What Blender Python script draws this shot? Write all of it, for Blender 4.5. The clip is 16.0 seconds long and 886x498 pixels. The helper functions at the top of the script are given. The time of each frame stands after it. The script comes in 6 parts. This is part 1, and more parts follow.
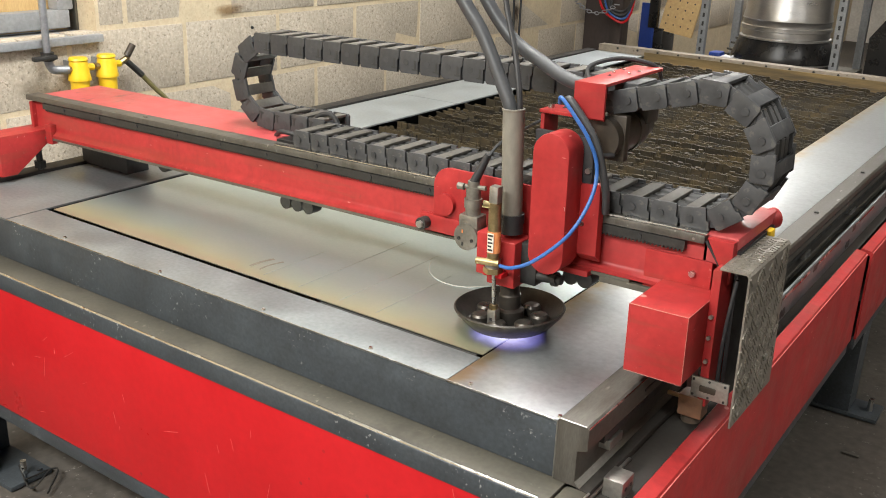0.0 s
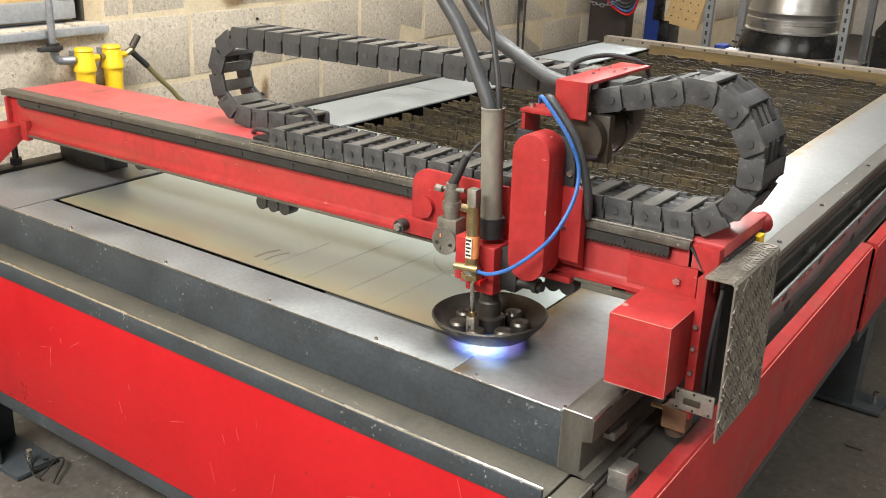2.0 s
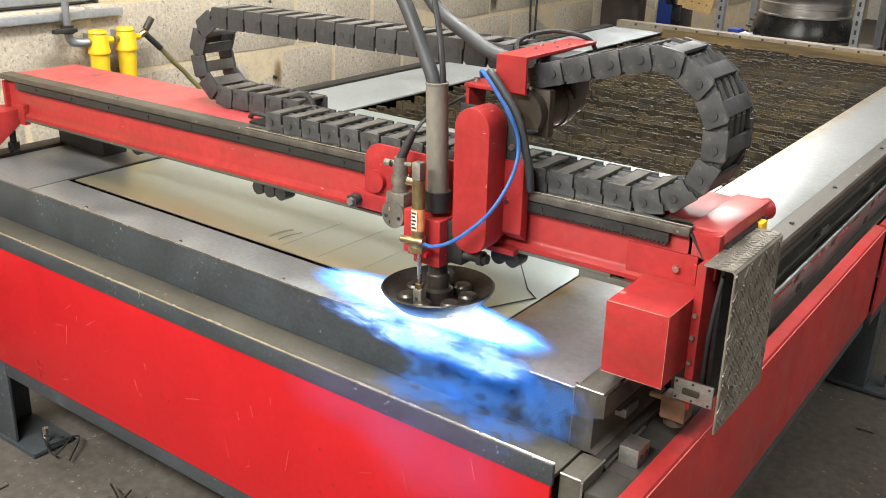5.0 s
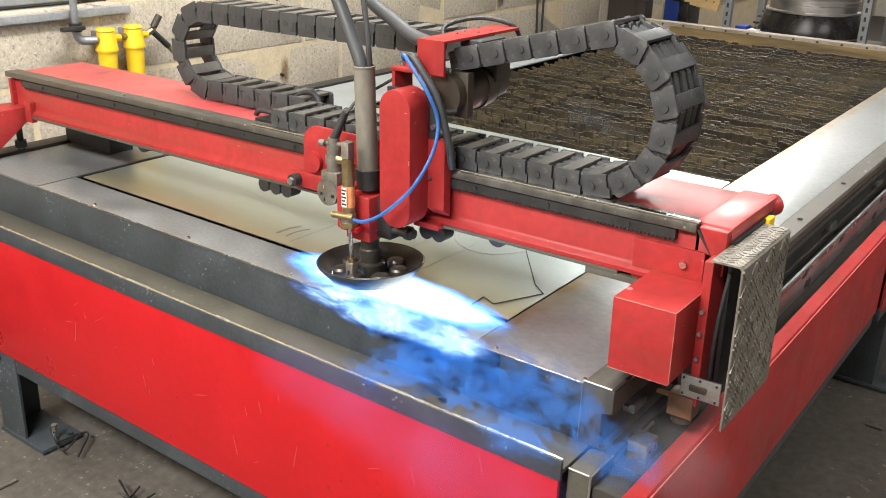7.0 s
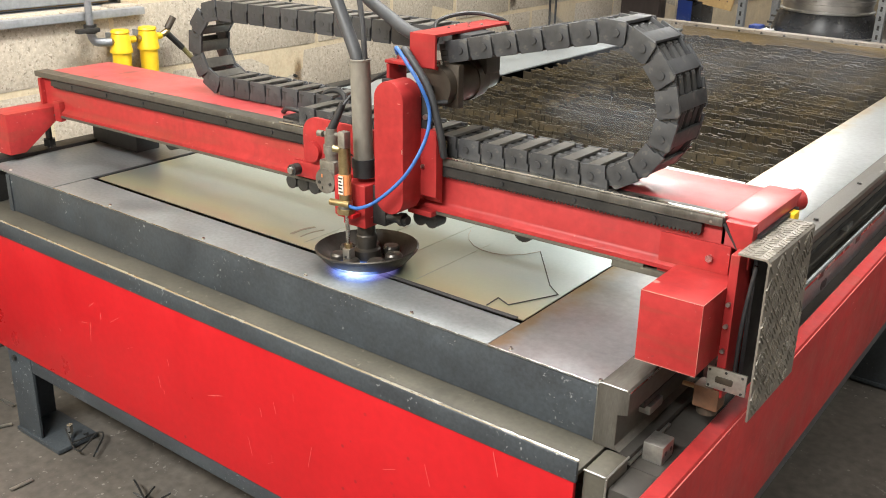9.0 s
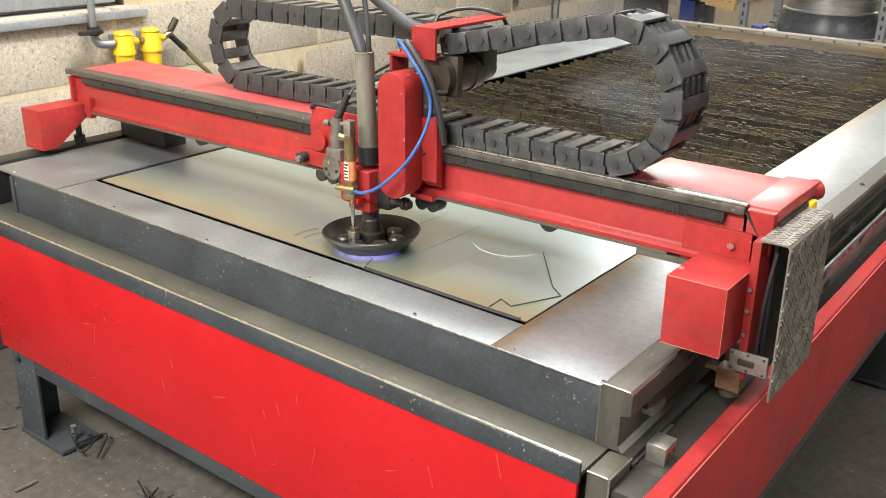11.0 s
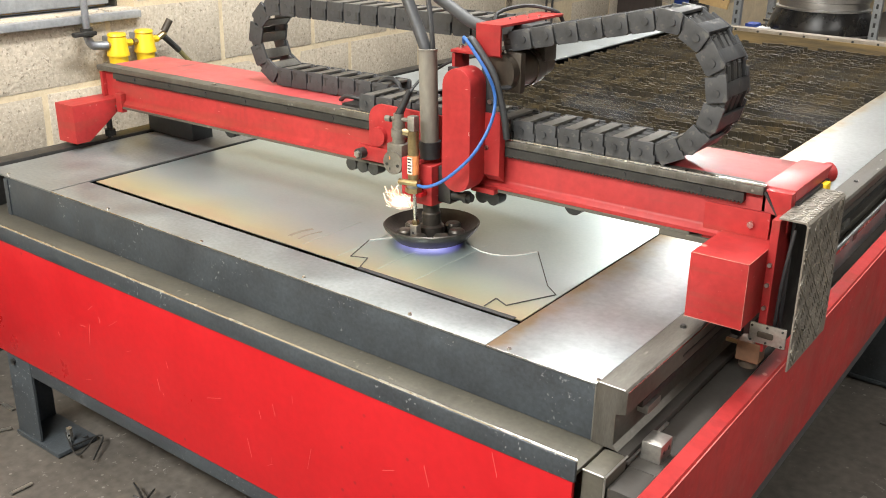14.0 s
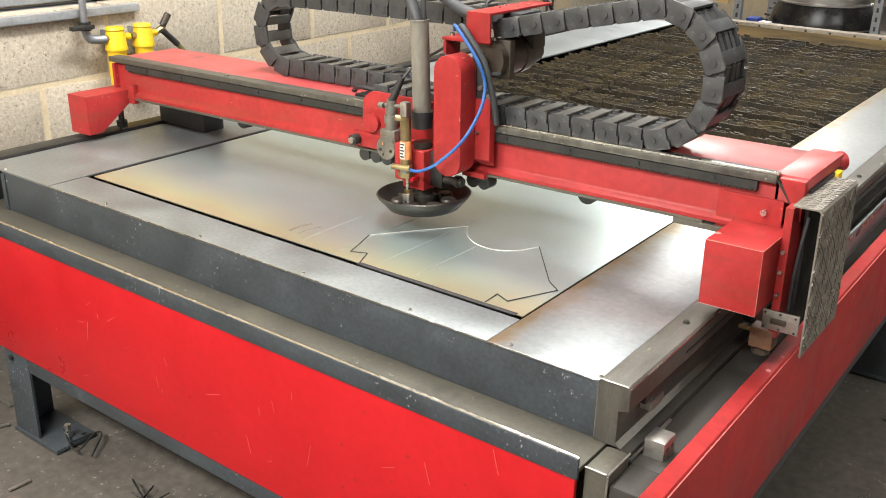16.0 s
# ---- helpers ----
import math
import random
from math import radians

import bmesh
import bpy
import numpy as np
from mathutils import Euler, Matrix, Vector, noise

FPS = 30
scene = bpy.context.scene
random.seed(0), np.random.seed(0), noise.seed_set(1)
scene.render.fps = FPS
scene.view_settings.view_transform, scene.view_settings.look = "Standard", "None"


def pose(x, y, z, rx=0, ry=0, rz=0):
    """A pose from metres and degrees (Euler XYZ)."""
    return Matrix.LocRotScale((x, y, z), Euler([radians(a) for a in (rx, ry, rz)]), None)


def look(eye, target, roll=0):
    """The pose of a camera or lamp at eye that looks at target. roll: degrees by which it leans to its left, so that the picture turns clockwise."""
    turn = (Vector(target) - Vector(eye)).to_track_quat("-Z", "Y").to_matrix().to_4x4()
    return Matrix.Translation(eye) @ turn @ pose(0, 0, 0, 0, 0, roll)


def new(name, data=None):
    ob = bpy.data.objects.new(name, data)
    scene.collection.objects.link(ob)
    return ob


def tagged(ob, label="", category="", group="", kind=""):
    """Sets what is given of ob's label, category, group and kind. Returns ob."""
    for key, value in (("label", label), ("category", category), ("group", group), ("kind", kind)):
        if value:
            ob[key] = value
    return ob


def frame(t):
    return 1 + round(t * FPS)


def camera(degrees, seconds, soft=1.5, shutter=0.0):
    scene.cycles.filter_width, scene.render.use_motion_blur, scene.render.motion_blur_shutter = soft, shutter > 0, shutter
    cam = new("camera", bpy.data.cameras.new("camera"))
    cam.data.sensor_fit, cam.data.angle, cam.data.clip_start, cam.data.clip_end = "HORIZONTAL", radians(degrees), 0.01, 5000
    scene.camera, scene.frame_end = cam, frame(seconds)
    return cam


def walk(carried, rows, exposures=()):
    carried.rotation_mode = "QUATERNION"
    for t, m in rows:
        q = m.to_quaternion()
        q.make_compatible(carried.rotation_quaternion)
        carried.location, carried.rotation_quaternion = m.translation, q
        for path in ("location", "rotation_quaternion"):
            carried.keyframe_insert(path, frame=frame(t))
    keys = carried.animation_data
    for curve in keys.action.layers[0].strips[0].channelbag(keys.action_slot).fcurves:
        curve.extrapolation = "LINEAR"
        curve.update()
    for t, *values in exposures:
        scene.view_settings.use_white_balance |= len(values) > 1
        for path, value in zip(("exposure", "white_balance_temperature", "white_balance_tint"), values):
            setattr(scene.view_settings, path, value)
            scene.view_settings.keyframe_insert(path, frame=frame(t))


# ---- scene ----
cam = camera(50.1, 16.0, soft=1.0)
PATH = [
    (0, (0.545, -1.104, 1.554), (-0.514, 0.447, 0.866), 2.2),
    (0.5, (0.542, -1.104, 1.556), (-0.513, 0.447, 0.861), 2.4),
    (1, (0.544, -1.103, 1.555), (-0.513, 0.445, 0.858), 2.3),
    (1.5, (0.542, -1.1, 1.551), (-0.518, 0.447, 0.854), 2.2),
    (2, (0.544, -1.108, 1.552), (-0.518, 0.435, 0.849), 2.3),
    (2.5, (0.543, -1.11, 1.547), (-0.522, 0.426, 0.836), 2.4),
    (3, (0.547, -1.116, 1.544), (-0.519, 0.416, 0.826), 2.4),
    (3.5, (0.55, -1.119, 1.544), (-0.519, 0.409, 0.822), 2.3),
    (4, (0.549, -1.118, 1.543), (-0.524, 0.407, 0.82), 2.3),
    (6.5, (0.55, -1.125, 1.541), (-0.524, 0.392, 0.802), 2.1),
    (7, (0.549, -1.123, 1.538), (-0.535, 0.389, 0.805), 2.0),
    (7.5, (0.552, -1.128, 1.54), (-0.54, 0.378, 0.807), 1.9),
    (8, (0.551, -1.131, 1.541), (-0.545, 0.371, 0.805), 1.8),
    (8.5, (0.549, -1.13, 1.541), (-0.55, 0.37, 0.806), 1.8),
    (9, (0.544, -1.125, 1.538), (-0.56, 0.373, 0.805), 1.7),
    (11.5, (0.545, -1.127, 1.542), (-0.566, 0.367, 0.81), 1.5),
    (12, (0.548, -1.13, 1.543), (-0.564, 0.364, 0.814), 1.4),
    (12.5, (0.549, -1.128, 1.542), (-0.559, 0.369, 0.812), 1.5),
    (13, (0.548, -1.124, 1.539), (-0.554, 0.376, 0.809), 1.5),
    (13.5, (0.547, -1.123, 1.539), (-0.555, 0.376, 0.807), 1.3),
    (14, (0.547, -1.126, 1.541), (-0.555, 0.374, 0.808), 1.3),
    (14.5, (0.546, -1.124, 1.538), (-0.557, 0.375, 0.805), 1.3),
    (15, (0.544, -1.103, 1.524), (-0.568, 0.39, 0.794), 1.2),
    (15.5, (0.542, -1.107, 1.526), (-0.565, 0.389, 0.794), 1.3),
    (16, (0.537, -1.115, 1.535), (-0.562, 0.382, 0.793), 1.3),
]
walk(cam, [(t, look(eye, target, roll)) for t, eye, target, roll in PATH], exposures=[(0, -0.08), (2.5, 0.10), (7, 0.10), (7.3, 0.02), (7.5, -0.15), (7.7, -0.05), (8, -0.03), (8.5, 0.14), (12, 0.17), (16, 0.13)])

# ---------------------------------------------------------------- world, light, exposure
world = bpy.data.worlds.new("world")
scene.world = world
world.use_nodes = True
wn = world.node_tree.nodes
wn["Background"].inputs[0].default_value = (0.9, 0.95, 1.0, 1)
wn["Background"].inputs[1].default_value = 0.25


def area(name, place, target, sx, sy, watts, colour):
    d = bpy.data.lights.new(name, "AREA")
    d.shape, d.size, d.size_y, d.energy, d.color = "RECTANGLE", sx, sy, watts, colour
    ob = new(name, d)
    ob.matrix_world = look(place, target)
    return ob


# strip lights assumed under the workshop roof
area("strip_fill_light", (-1.60, 5.35, 3.15), (-1.60, 5.35, 0), 0.9, 0.95, 62, (1.0, 0.985, 0.96))
# added lamp at the wall top, only to give the deck strip its glare
area("deck_glare_light", (-1.99, 4.95, 2.95), (0.0, 4.1, 0.6), 1.4, 0.5, 52, (1.0, 0.985, 0.96))
# next two are added fill for the wall and the front panel
area("strip_fill_light", (-0.7, 0.6, 3.2), (-0.7, 0.6, 0), 0.3, 1.8, 110, (0.99, 0.985, 0.95))
area("strip_fill_light", (-0.5, -2.4, 3.2), (-0.5, -2.4, 0), 2.4, 0.5, 312, (0.99, 0.985, 0.95))
area("strip_fill_light", (-1.2, 8.0, 3.2), (-1.2, 8.0, 0), 1.9, 0.5, 48, (1.0, 0.98, 0.94))
# added fill from the right for the guard and floor
area("strip_fill_light", (2.6, 1.6, 3.2), (2.6, 1.6, 0), 0.4, 2.4, 85, (1.0, 0.98, 0.94))

# ---------------------------------------------------------------- materials


def mat(name, base, second=None, rough=0.5, metal=0.0, scale=8.0, fine=120.0, bump=0.05, streak=(1, 1, 1), third=None, patch=0.6,
        coat=0.0, rough_var=0.12, emit=None, power=0.0, per_object=0.0, mid=0.5, soft=0.18):
    """Two scales of variation: broad patches between two colours and a fine grain, with a little bump."""
    m = bpy.data.materials.new(name)
    m.use_nodes = True
    nt = m.node_tree
    nd, ln = nt.nodes, nt.links
    b = nd["Principled BSDF"]
    tc = nd.new("ShaderNodeTexCoord")
    mp = nd.new("ShaderNodeMapping")
    mp.inputs["Scale"].default_value = streak
    ln.new(tc.outputs["Object"], mp.inputs["Vector"])
    big = nd.new("ShaderNodeTexNoise")
    big.inputs["Scale"].default_value, big.inputs["Detail"].default_value, big.inputs["Roughness"].default_value = scale, 6, 0.62
    small = nd.new("ShaderNodeTexNoise")
    small.inputs["Scale"].default_value, small.inputs["Detail"].default_value = fine, 4
    ln.new(mp.outputs[0], big.inputs["Vector"])
    ln.new(mp.outputs[0], small.inputs["Vector"])
    second = second or tuple(c * 0.7 for c in base)
    ramp = nd.new("ShaderNodeValToRGB")
    ramp.color_ramp.elements[0].position, ramp.color_ramp.elements[1].position = mid - soft, mid + soft
    ramp.color_ramp.elements[0].color, ramp.color_ramp.elements[1].color = (*second, 1), (*base, 1)
    if third:
        e = ramp.color_ramp.elements.new(min(0.98, mid + soft + 0.12))
        e.color = (*third, 1)
    ln.new(big.outputs["Fac"], ramp.inputs[0])
    grain = nd.new("ShaderNodeMixRGB")
    grain.blend_type = "OVERLAY"
    grain.inputs[0].default_value = patch * 0.5
    ln.new(ramp.outputs[0], grain.inputs[1])
    ln.new(small.outputs["Fac"], grain.inputs[2])
    out = grain.outputs[0]
    if per_object:
        info = nd.new("ShaderNodeObjectInfo")
        rng = nd.new("ShaderNodeMapRange")
        rng.inputs["To Min"].default_value, rng.inputs["To Max"].default_value = 1 - per_object, 1 + per_object
        ln.new(info.outputs["Random"], rng.inputs["Value"])
        mul = nd.new("ShaderNodeMixRGB")
        mul.blend_type, mul.inputs[0].default_value = "MULTIPLY", 1
        ln.new(out, mul.inputs[1])
        ln.new(rng.outputs[0], mul.inputs[2])
        out = mul.outputs[0]
    ln.new(out, b.inputs["Base Color"])
    rr = nd.new("ShaderNodeMapRange")
    rr.inputs["To Min"].default_value, rr.inputs["To Max"].default_value = max(0.03, rough - rough_var), min(1, rough + rough_var)
    rr.inputs["From Min"].default_value, rr.inputs["From Max"].default_value = 0.3, 0.7
    ln.new(big.outputs["Fac"], rr.inputs["Value"])
    ln.new(rr.outputs[0], b.inputs["Roughness"])
    b.inputs["Metallic"].default_value = metal
    if coat:
        b.inputs["Coat Weight"].default_value, b.inputs["Coat Roughness"].default_value = coat, 0.25
    if bump:
        bp = nd.new("ShaderNodeBump")
        bp.inputs["Strength"].default_value, bp.inputs["Distance"].default_value = bump, 0.004
        ln.new(small.outputs["Fac"], bp.inputs["Height"])
        ln.new(bp.outputs[0], b.inputs["Normal"])
    if emit:
        b.inputs["Emission Color"].default_value, b.inputs["Emission Strength"].default_value = (*emit, 1), power
    return m


M_RED = mat("red_paint", (0.43, 0.011, 0.015), (0.375, 0.009, 0.012), rough=0.36, scale=5, fine=60, bump=0.02, patch=0.25, mid=0.45)
M_REDW = mat("worn_red_paint", (0.36, 0.030, 0.030), (0.27, 0.022, 0.022), rough=0.42, scale=9, fine=70, bump=0.04, patch=0.5, third=(0.38, 0.05, 0.05))
M_REDTOP = mat("dusty_red_cover", (0.43, 0.075, 0.075), (0.33, 0.045, 0.048), rough=0.40, scale=6, fine=70, bump=0.04, patch=0.4, third=(0.43, 0.09, 0.085))
M_REAR = mat("rust_filmed_frame", (0.29, 0.25, 0.20), (0.20, 0.165, 0.125), rough=0.55, metal=0.2, scale=6, fine=70, bump=0.1, third=(0.34, 0.28, 0.22))
M_SCRATCH_GLINT = mat("scratch_and_highlight", (0.60, 0.16, 0.14), (0.52, 0.09, 0.08), rough=0.5, scale=60, bump=0)
M_STRIP = mat("deck_steel", (0.285, 0.305, 0.31), (0.215, 0.23, 0.235), rough=0.48, metal=0.72, scale=6, fine=120, bump=0.03, patch=0.5)
M_GALV = mat("galvanised_plate", (0.48, 0.52, 0.54), (0.40, 0.44, 0.46), rough=0.5, metal=0.7, scale=7, fine=130, bump=0.02, patch=0.3)
M_DARK = mat("blued_dark_steel", (0.062, 0.074, 0.085), (0.044, 0.050, 0.057), rough=0.5, metal=0.3, scale=10, fine=160, bump=0.08, patch=0.7, third=(0.10, 0.10, 0.11))
M_LEDGE = mat("grimy_ledge_steel", (0.110, 0.101, 0.080), (0.072, 0.067, 0.054), rough=0.52, metal=0.25, scale=6, fine=120, bump=0.05, patch=0.5)
M_RAIL = mat("ground_rail_steel", (0.135, 0.127, 0.112), (0.075, 0.068, 0.058), rough=0.46, metal=0.55, scale=7, fine=90, bump=0.05, streak=(6, 1, 1), patch=0.6)
M_BRIGHT = mat("bright_steel", (0.62, 0.61, 0.58), (0.5, 0.49, 0.46), rough=0.25, metal=1.0, scale=14, fine=200, bump=0.02, patch=0.3)
M_RACK = mat("oily_rack_steel", (0.05, 0.048, 0.045), (0.03, 0.03, 0.03), rough=0.45, metal=0.5, scale=20, fine=150, bump=0.1)
M_PLASTIC = mat("dark_grey_plastic", (0.046, 0.047, 0.050), (0.030, 0.031, 0.033), rough=0.55, scale=22, fine=140, bump=0.06, third=(0.065, 0.06, 0.052), per_object=0.2)
M_BAR = mat("dusty_grey_plastic", (0.105, 0.097, 0.084), (0.065, 0.061, 0.055), rough=0.6, scale=20, fine=140, bump=0.06, third=(0.12, 0.108, 0.09), per_object=0.15)
M_RUBBER = mat("black_rubber", (0.022, 0.022, 0.024), rough=0.55, scale=20, fine=150, bump=0.05)
M_HOSE = mat("grey_hose", (0.042, 0.044, 0.048), (0.032, 0.034, 0.037), rough=0.5, scale=14, fine=120, bump=0.03)
M_BLUE = mat("blue_air_line", (0.03, 0.115, 0.35), (0.025, 0.09, 0.29), rough=0.35, scale=20, fine=120, bump=0.01)
M_TUBE = mat("grey_torch_tube", (0.19, 0.175, 0.145), (0.12, 0.11, 0.095), rough=0.5, scale=12, fine=120, bump=0.04, streak=(1, 1, 0.4))
M_CUP = mat("scorched_shield_steel", (0.07, 0.062, 0.052), (0.03, 0.027, 0.025), rough=0.42, metal=0.6, scale=18, fine=150, bump=0.12)
M_STUD = mat("worn_stud_steel", (0.10, 0.09, 0.078), (0.05, 0.045, 0.04), rough=0.34, metal=0.7, scale=18, fine=150, bump=0.05)
M_BRASS = mat("tarnished_brass", (0.40, 0.32, 0.17), (0.28, 0.21, 0.11), rough=0.35, metal=0.9, scale=30, fine=180, bump=0.03)
M_ALU = mat("dull_aluminium", (0.42, 0.41, 0.38), (0.30, 0.29, 0.27), rough=0.42, metal=0.9, scale=16, fine=160, bump=0.05)
M_TREAD = mat("checker_plate", (0.29, 0.268, 0.232), (0.22, 0.20, 0.175), rough=0.5, metal=0.7, scale=14, fine=150, bump=0.05)
M_MOTOR = mat("dusty_motor_casing", (0.050, 0.037, 0.025), (0.026, 0.021, 0.016), rough=0.45, scale=14, fine=100, bump=0.08, third=(0.095, 0.072, 0.050))
M_YELLOW = mat("yellow_enamel", (0.80, 0.52, 0.02), (0.72, 0.45, 0.015), rough=0.35, scale=12, fine=100, bump=0.01, patch=0.2)
M_RUST = mat("rusty_slat", (0.062, 0.043, 0.016), (0.017, 0.015, 0.010), rough=0.65, metal=0.08, scale=14, fine=110, bump=0.3, third=(0.15, 0.095, 0.028), per_object=0.4, streak=(0.5, 1, 1))
M_RUSTW = mat("rust_stained_wall", (0.20, 0.12, 0.05), (0.10, 0.08, 0.055), rough=0.6, metal=0.3, scale=7, fine=70, bump=0.15, streak=(0.5, 0.5, 3), third=(0.30, 0.20, 0.10))
M_REARLINE = mat("rust_streaked_liner", (0.27, 0.185, 0.075), (0.09, 0.068, 0.038), rough=0.6, metal=0.2, scale=5, fine=70, bump=0.15, streak=(0.35, 1, 5), third=(0.36, 0.29, 0.17))
M_MORTAR = mat("mortar", (0.66, 0.55, 0.38), (0.54, 0.45, 0.31), rough=0.9, scale=10, fine=90, bump=0.4)
M_FLOOR = mat("workshop_concrete", (0.094, 0.082, 0.069), (0.053, 0.046, 0.039), rough=0.8, scale=2.5, fine=40, bump=0.25, third=(0.12, 0.105, 0.09), patch=1.0)
M_PLY = mat("plywood_board", (0.62, 0.43, 0.2), (0.52, 0.34, 0.14), rough=0.6, scale=4, fine=60, bump=0.05, streak=(1, 6, 1))
M_WINFR = mat("grey_window_paint", (0.30, 0.31, 0.32), (0.22, 0.23, 0.24), rough=0.5, scale=10, fine=90, bump=0.05)
M_PIPE = mat("galvanised_pipe", (0.36, 0.38, 0.41), (0.27, 0.28, 0.30), rough=0.45, metal=0.7, scale=14, fine=120, bump=0.04)
M_DRUM = mat("black_drum_paint", (0.018, 0.017, 0.017), (0.012, 0.012, 0.012), rough=0.28, scale=6, fine=80, bump=0.03)
M_CHROME = mat("polished_steel", (0.66, 0.65, 0.64), (0.55, 0.55, 0.55), rough=0.36, metal=1.0, scale=5, fine=80, bump=0.02, streak=(1, 1, 5))
M_BROWN = mat("dark_column_paint", (0.05, 0.035, 0.03), (0.03, 0.024, 0.022), rough=0.6, scale=6, fine=70, bump=0.1, streak=(1, 1, 0.4))
M_ORANGE = mat("orange_label", (0.75, 0.28, 0.10), (0.68, 0.24, 0.08), rough=0.5, scale=30, fine=120, bump=0.01)
M_WHITE = mat("off_white_label", (0.72, 0.68, 0.60), (0.65, 0.6, 0.52), rough=0.5, scale=30, fine=120, bump=0.01)
M_INK = mat("black_ink", (0.03, 0.03, 0.03), rough=0.5, bump=0)
M_BLUEP = mat("blue_container", (0.02, 0.06, 0.32), rough=0.4, bump=0.01)
M_OLIVE = mat("olive_hose", (0.20, 0.17, 0.07), (0.14, 0.12, 0.05), rough=0.5, scale=14, fine=100, bump=0.05)
M_BURR = mat("pale_cut_burr", (0.62, 0.62, 0.58), (0.45, 0.45, 0.42), rough=0.6, bump=0)
M_WORN = mat("bare_worn_edge", (0.44, 0.22, 0.17), (0.36, 0.08, 0.07), rough=0.5, scale=40, fine=200, bump=0)
M_FOOTBAND = mat("dark_foot_band", (0.05, 0.047, 0.045), rough=0.7, scale=4, fine=60, bump=0.15)
M_SCUFF = mat("grey_scuff", (0.36, 0.37, 0.31), (0.46, 0.46, 0.36), rough=0.42, metal=0.85, scale=60, bump=0)
M_SCRIBE = mat("pale_scribed_line", (0.60, 0.66, 0.62), (0.5, 0.57, 0.55), rough=0.42, metal=0.8, bump=0)
M_KERF = mat("dark_cut_edge", (0.025, 0.024, 0.024), rough=0.7, bump=0)
M_ROOF = mat("bounce_roof", (0.78, 0.77, 0.74), rough=0.8, scale=3, fine=40, bump=0.05)
M_PLAINWALL = mat("bounce_wall", (0.62, 0.58, 0.52), rough=0.85, scale=3, fine=40, bump=0.1)


for m in (M_RED, M_REDW):
    m.node_tree.nodes["Principled BSDF"].inputs["Specular IOR Level"].default_value = 0.22


def block_mat():
    """Pale aggregate block: buff ground with dark and light stone specks."""
    m = mat("aggregate_block", (0.50, 0.44, 0.355), (0.415, 0.36, 0.285), rough=0.92, scale=5, fine=85, bump=0.85, patch=0.85, per_object=0.07)
    nd, ln = m.node_tree.nodes, m.node_tree.links
    b = nd["Principled BSDF"]
    src = b.inputs["Base Color"].links[0].from_socket
    tc = nd.new("ShaderNodeTexCoord")
    for scale, lim, col in ((75, 0.17, (0.16, 0.13, 0.10, 1)), (110, 0.16, (0.75, 0.70, 0.62, 1))):
        v = nd.new("ShaderNodeTexVoronoi")
        v.inputs["Scale"].default_value = scale
        ln.new(tc.outputs["Object"], v.inputs["Vector"])
        r = nd.new("ShaderNodeValToRGB")
        r.color_ramp.elements[0].position, r.color_ramp.elements[1].position = lim, lim + 0.1
        r.color_ramp.elements[0].color, r.color_ramp.elements[1].color = (0.75, 0.75, 0.75, 1), (0, 0, 0, 1)
        ln.new(v.outputs["Distance"], r.inputs[0])
        n = nd.new("ShaderNodeTexNoise")
        n.inputs["Scale"].default_value = 30
        ln.new(tc.outputs["Object"], n.inputs["Vector"])
        k = nd.new("ShaderNodeMath")
        k.operation = "MULTIPLY"
        ln.new(r.outputs[0], k.inputs[0])
        ln.new(n.outputs["Fac"], k.inputs[1])
        mx = nd.new("ShaderNodeMixRGB")
        mx.inputs[2].default_value = col
        ln.new(k.outputs[0], mx.inputs[0])
        ln.new(src, mx.inputs[1])
        src = mx.outputs[0]
    ln.new(src, b.inputs["Base Color"])
    return m


M_BLOCK = block_mat()
M_GREASE = mat("greasy_dark_beam", (0.038, 0.034, 0.029), (0.024, 0.021, 0.018), rough=0.68, metal=0.0, scale=9, fine=110, bump=0.06, third=(0.085, 0.07, 0.05))


def flecks(m, scale, lim, colour, amount=0.8, stretch=(1, 1, 1), turn=(0, 0, 0), gate=6.0, low=0.5):
    """Small chips or scratches of another colour, gathered in patches."""
    nd, ln = m.node_tree.nodes, m.node_tree.links
    b = nd["Principled BSDF"]
    src = b.inputs["Base Color"].links[0].from_socket
    tc, mp, v, g = nd.new("ShaderNodeTexCoord"), nd.new("ShaderNodeMapping"), nd.new("ShaderNodeTexVoronoi"), nd.new("ShaderNodeTexNoise")
    mp.inputs["Scale"].default_value, mp.inputs["Rotation"].default_value = stretch, [radians(a) for a in turn]
    v.inputs["Scale"].default_value, g.inputs["Scale"].default_value = scale, gate
    ln.new(tc.outputs["Object"], mp.inputs["Vector"])
    ln.new(mp.outputs[0], v.inputs["Vector"])
    ln.new(tc.outputs["Object"], g.inputs["Vector"])
    r, q = nd.new("ShaderNodeMapRange"), nd.new("ShaderNodeMapRange")
    r.inputs["From Min"].default_value, r.inputs["From Max"].default_value, r.inputs["To Min"].default_value, r.inputs["To Max"].default_value = lim, lim * 1.5, amount, 0
    q.inputs["From Min"].default_value, q.inputs["From Max"].default_value = low, low + 0.08
    ln.new(v.outputs["Distance"], r.inputs["Value"])
    ln.new(g.outputs["Fac"], q.inputs["Value"])
    k, mx = nd.new("ShaderNodeMath"), nd.new("ShaderNodeMixRGB")
    k.operation = "MULTIPLY"
    ln.new(r.outputs[0], k.inputs[0])
    ln.new(q.outputs[0], k.inputs[1])
    mx.inputs[2].default_value = (*colour, 1)
    ln.new(k.outputs[0], mx.inputs[0])
    ln.new(src, mx.inputs[1])
    ln.new(mx.outputs[0], b.inputs["Base Color"])


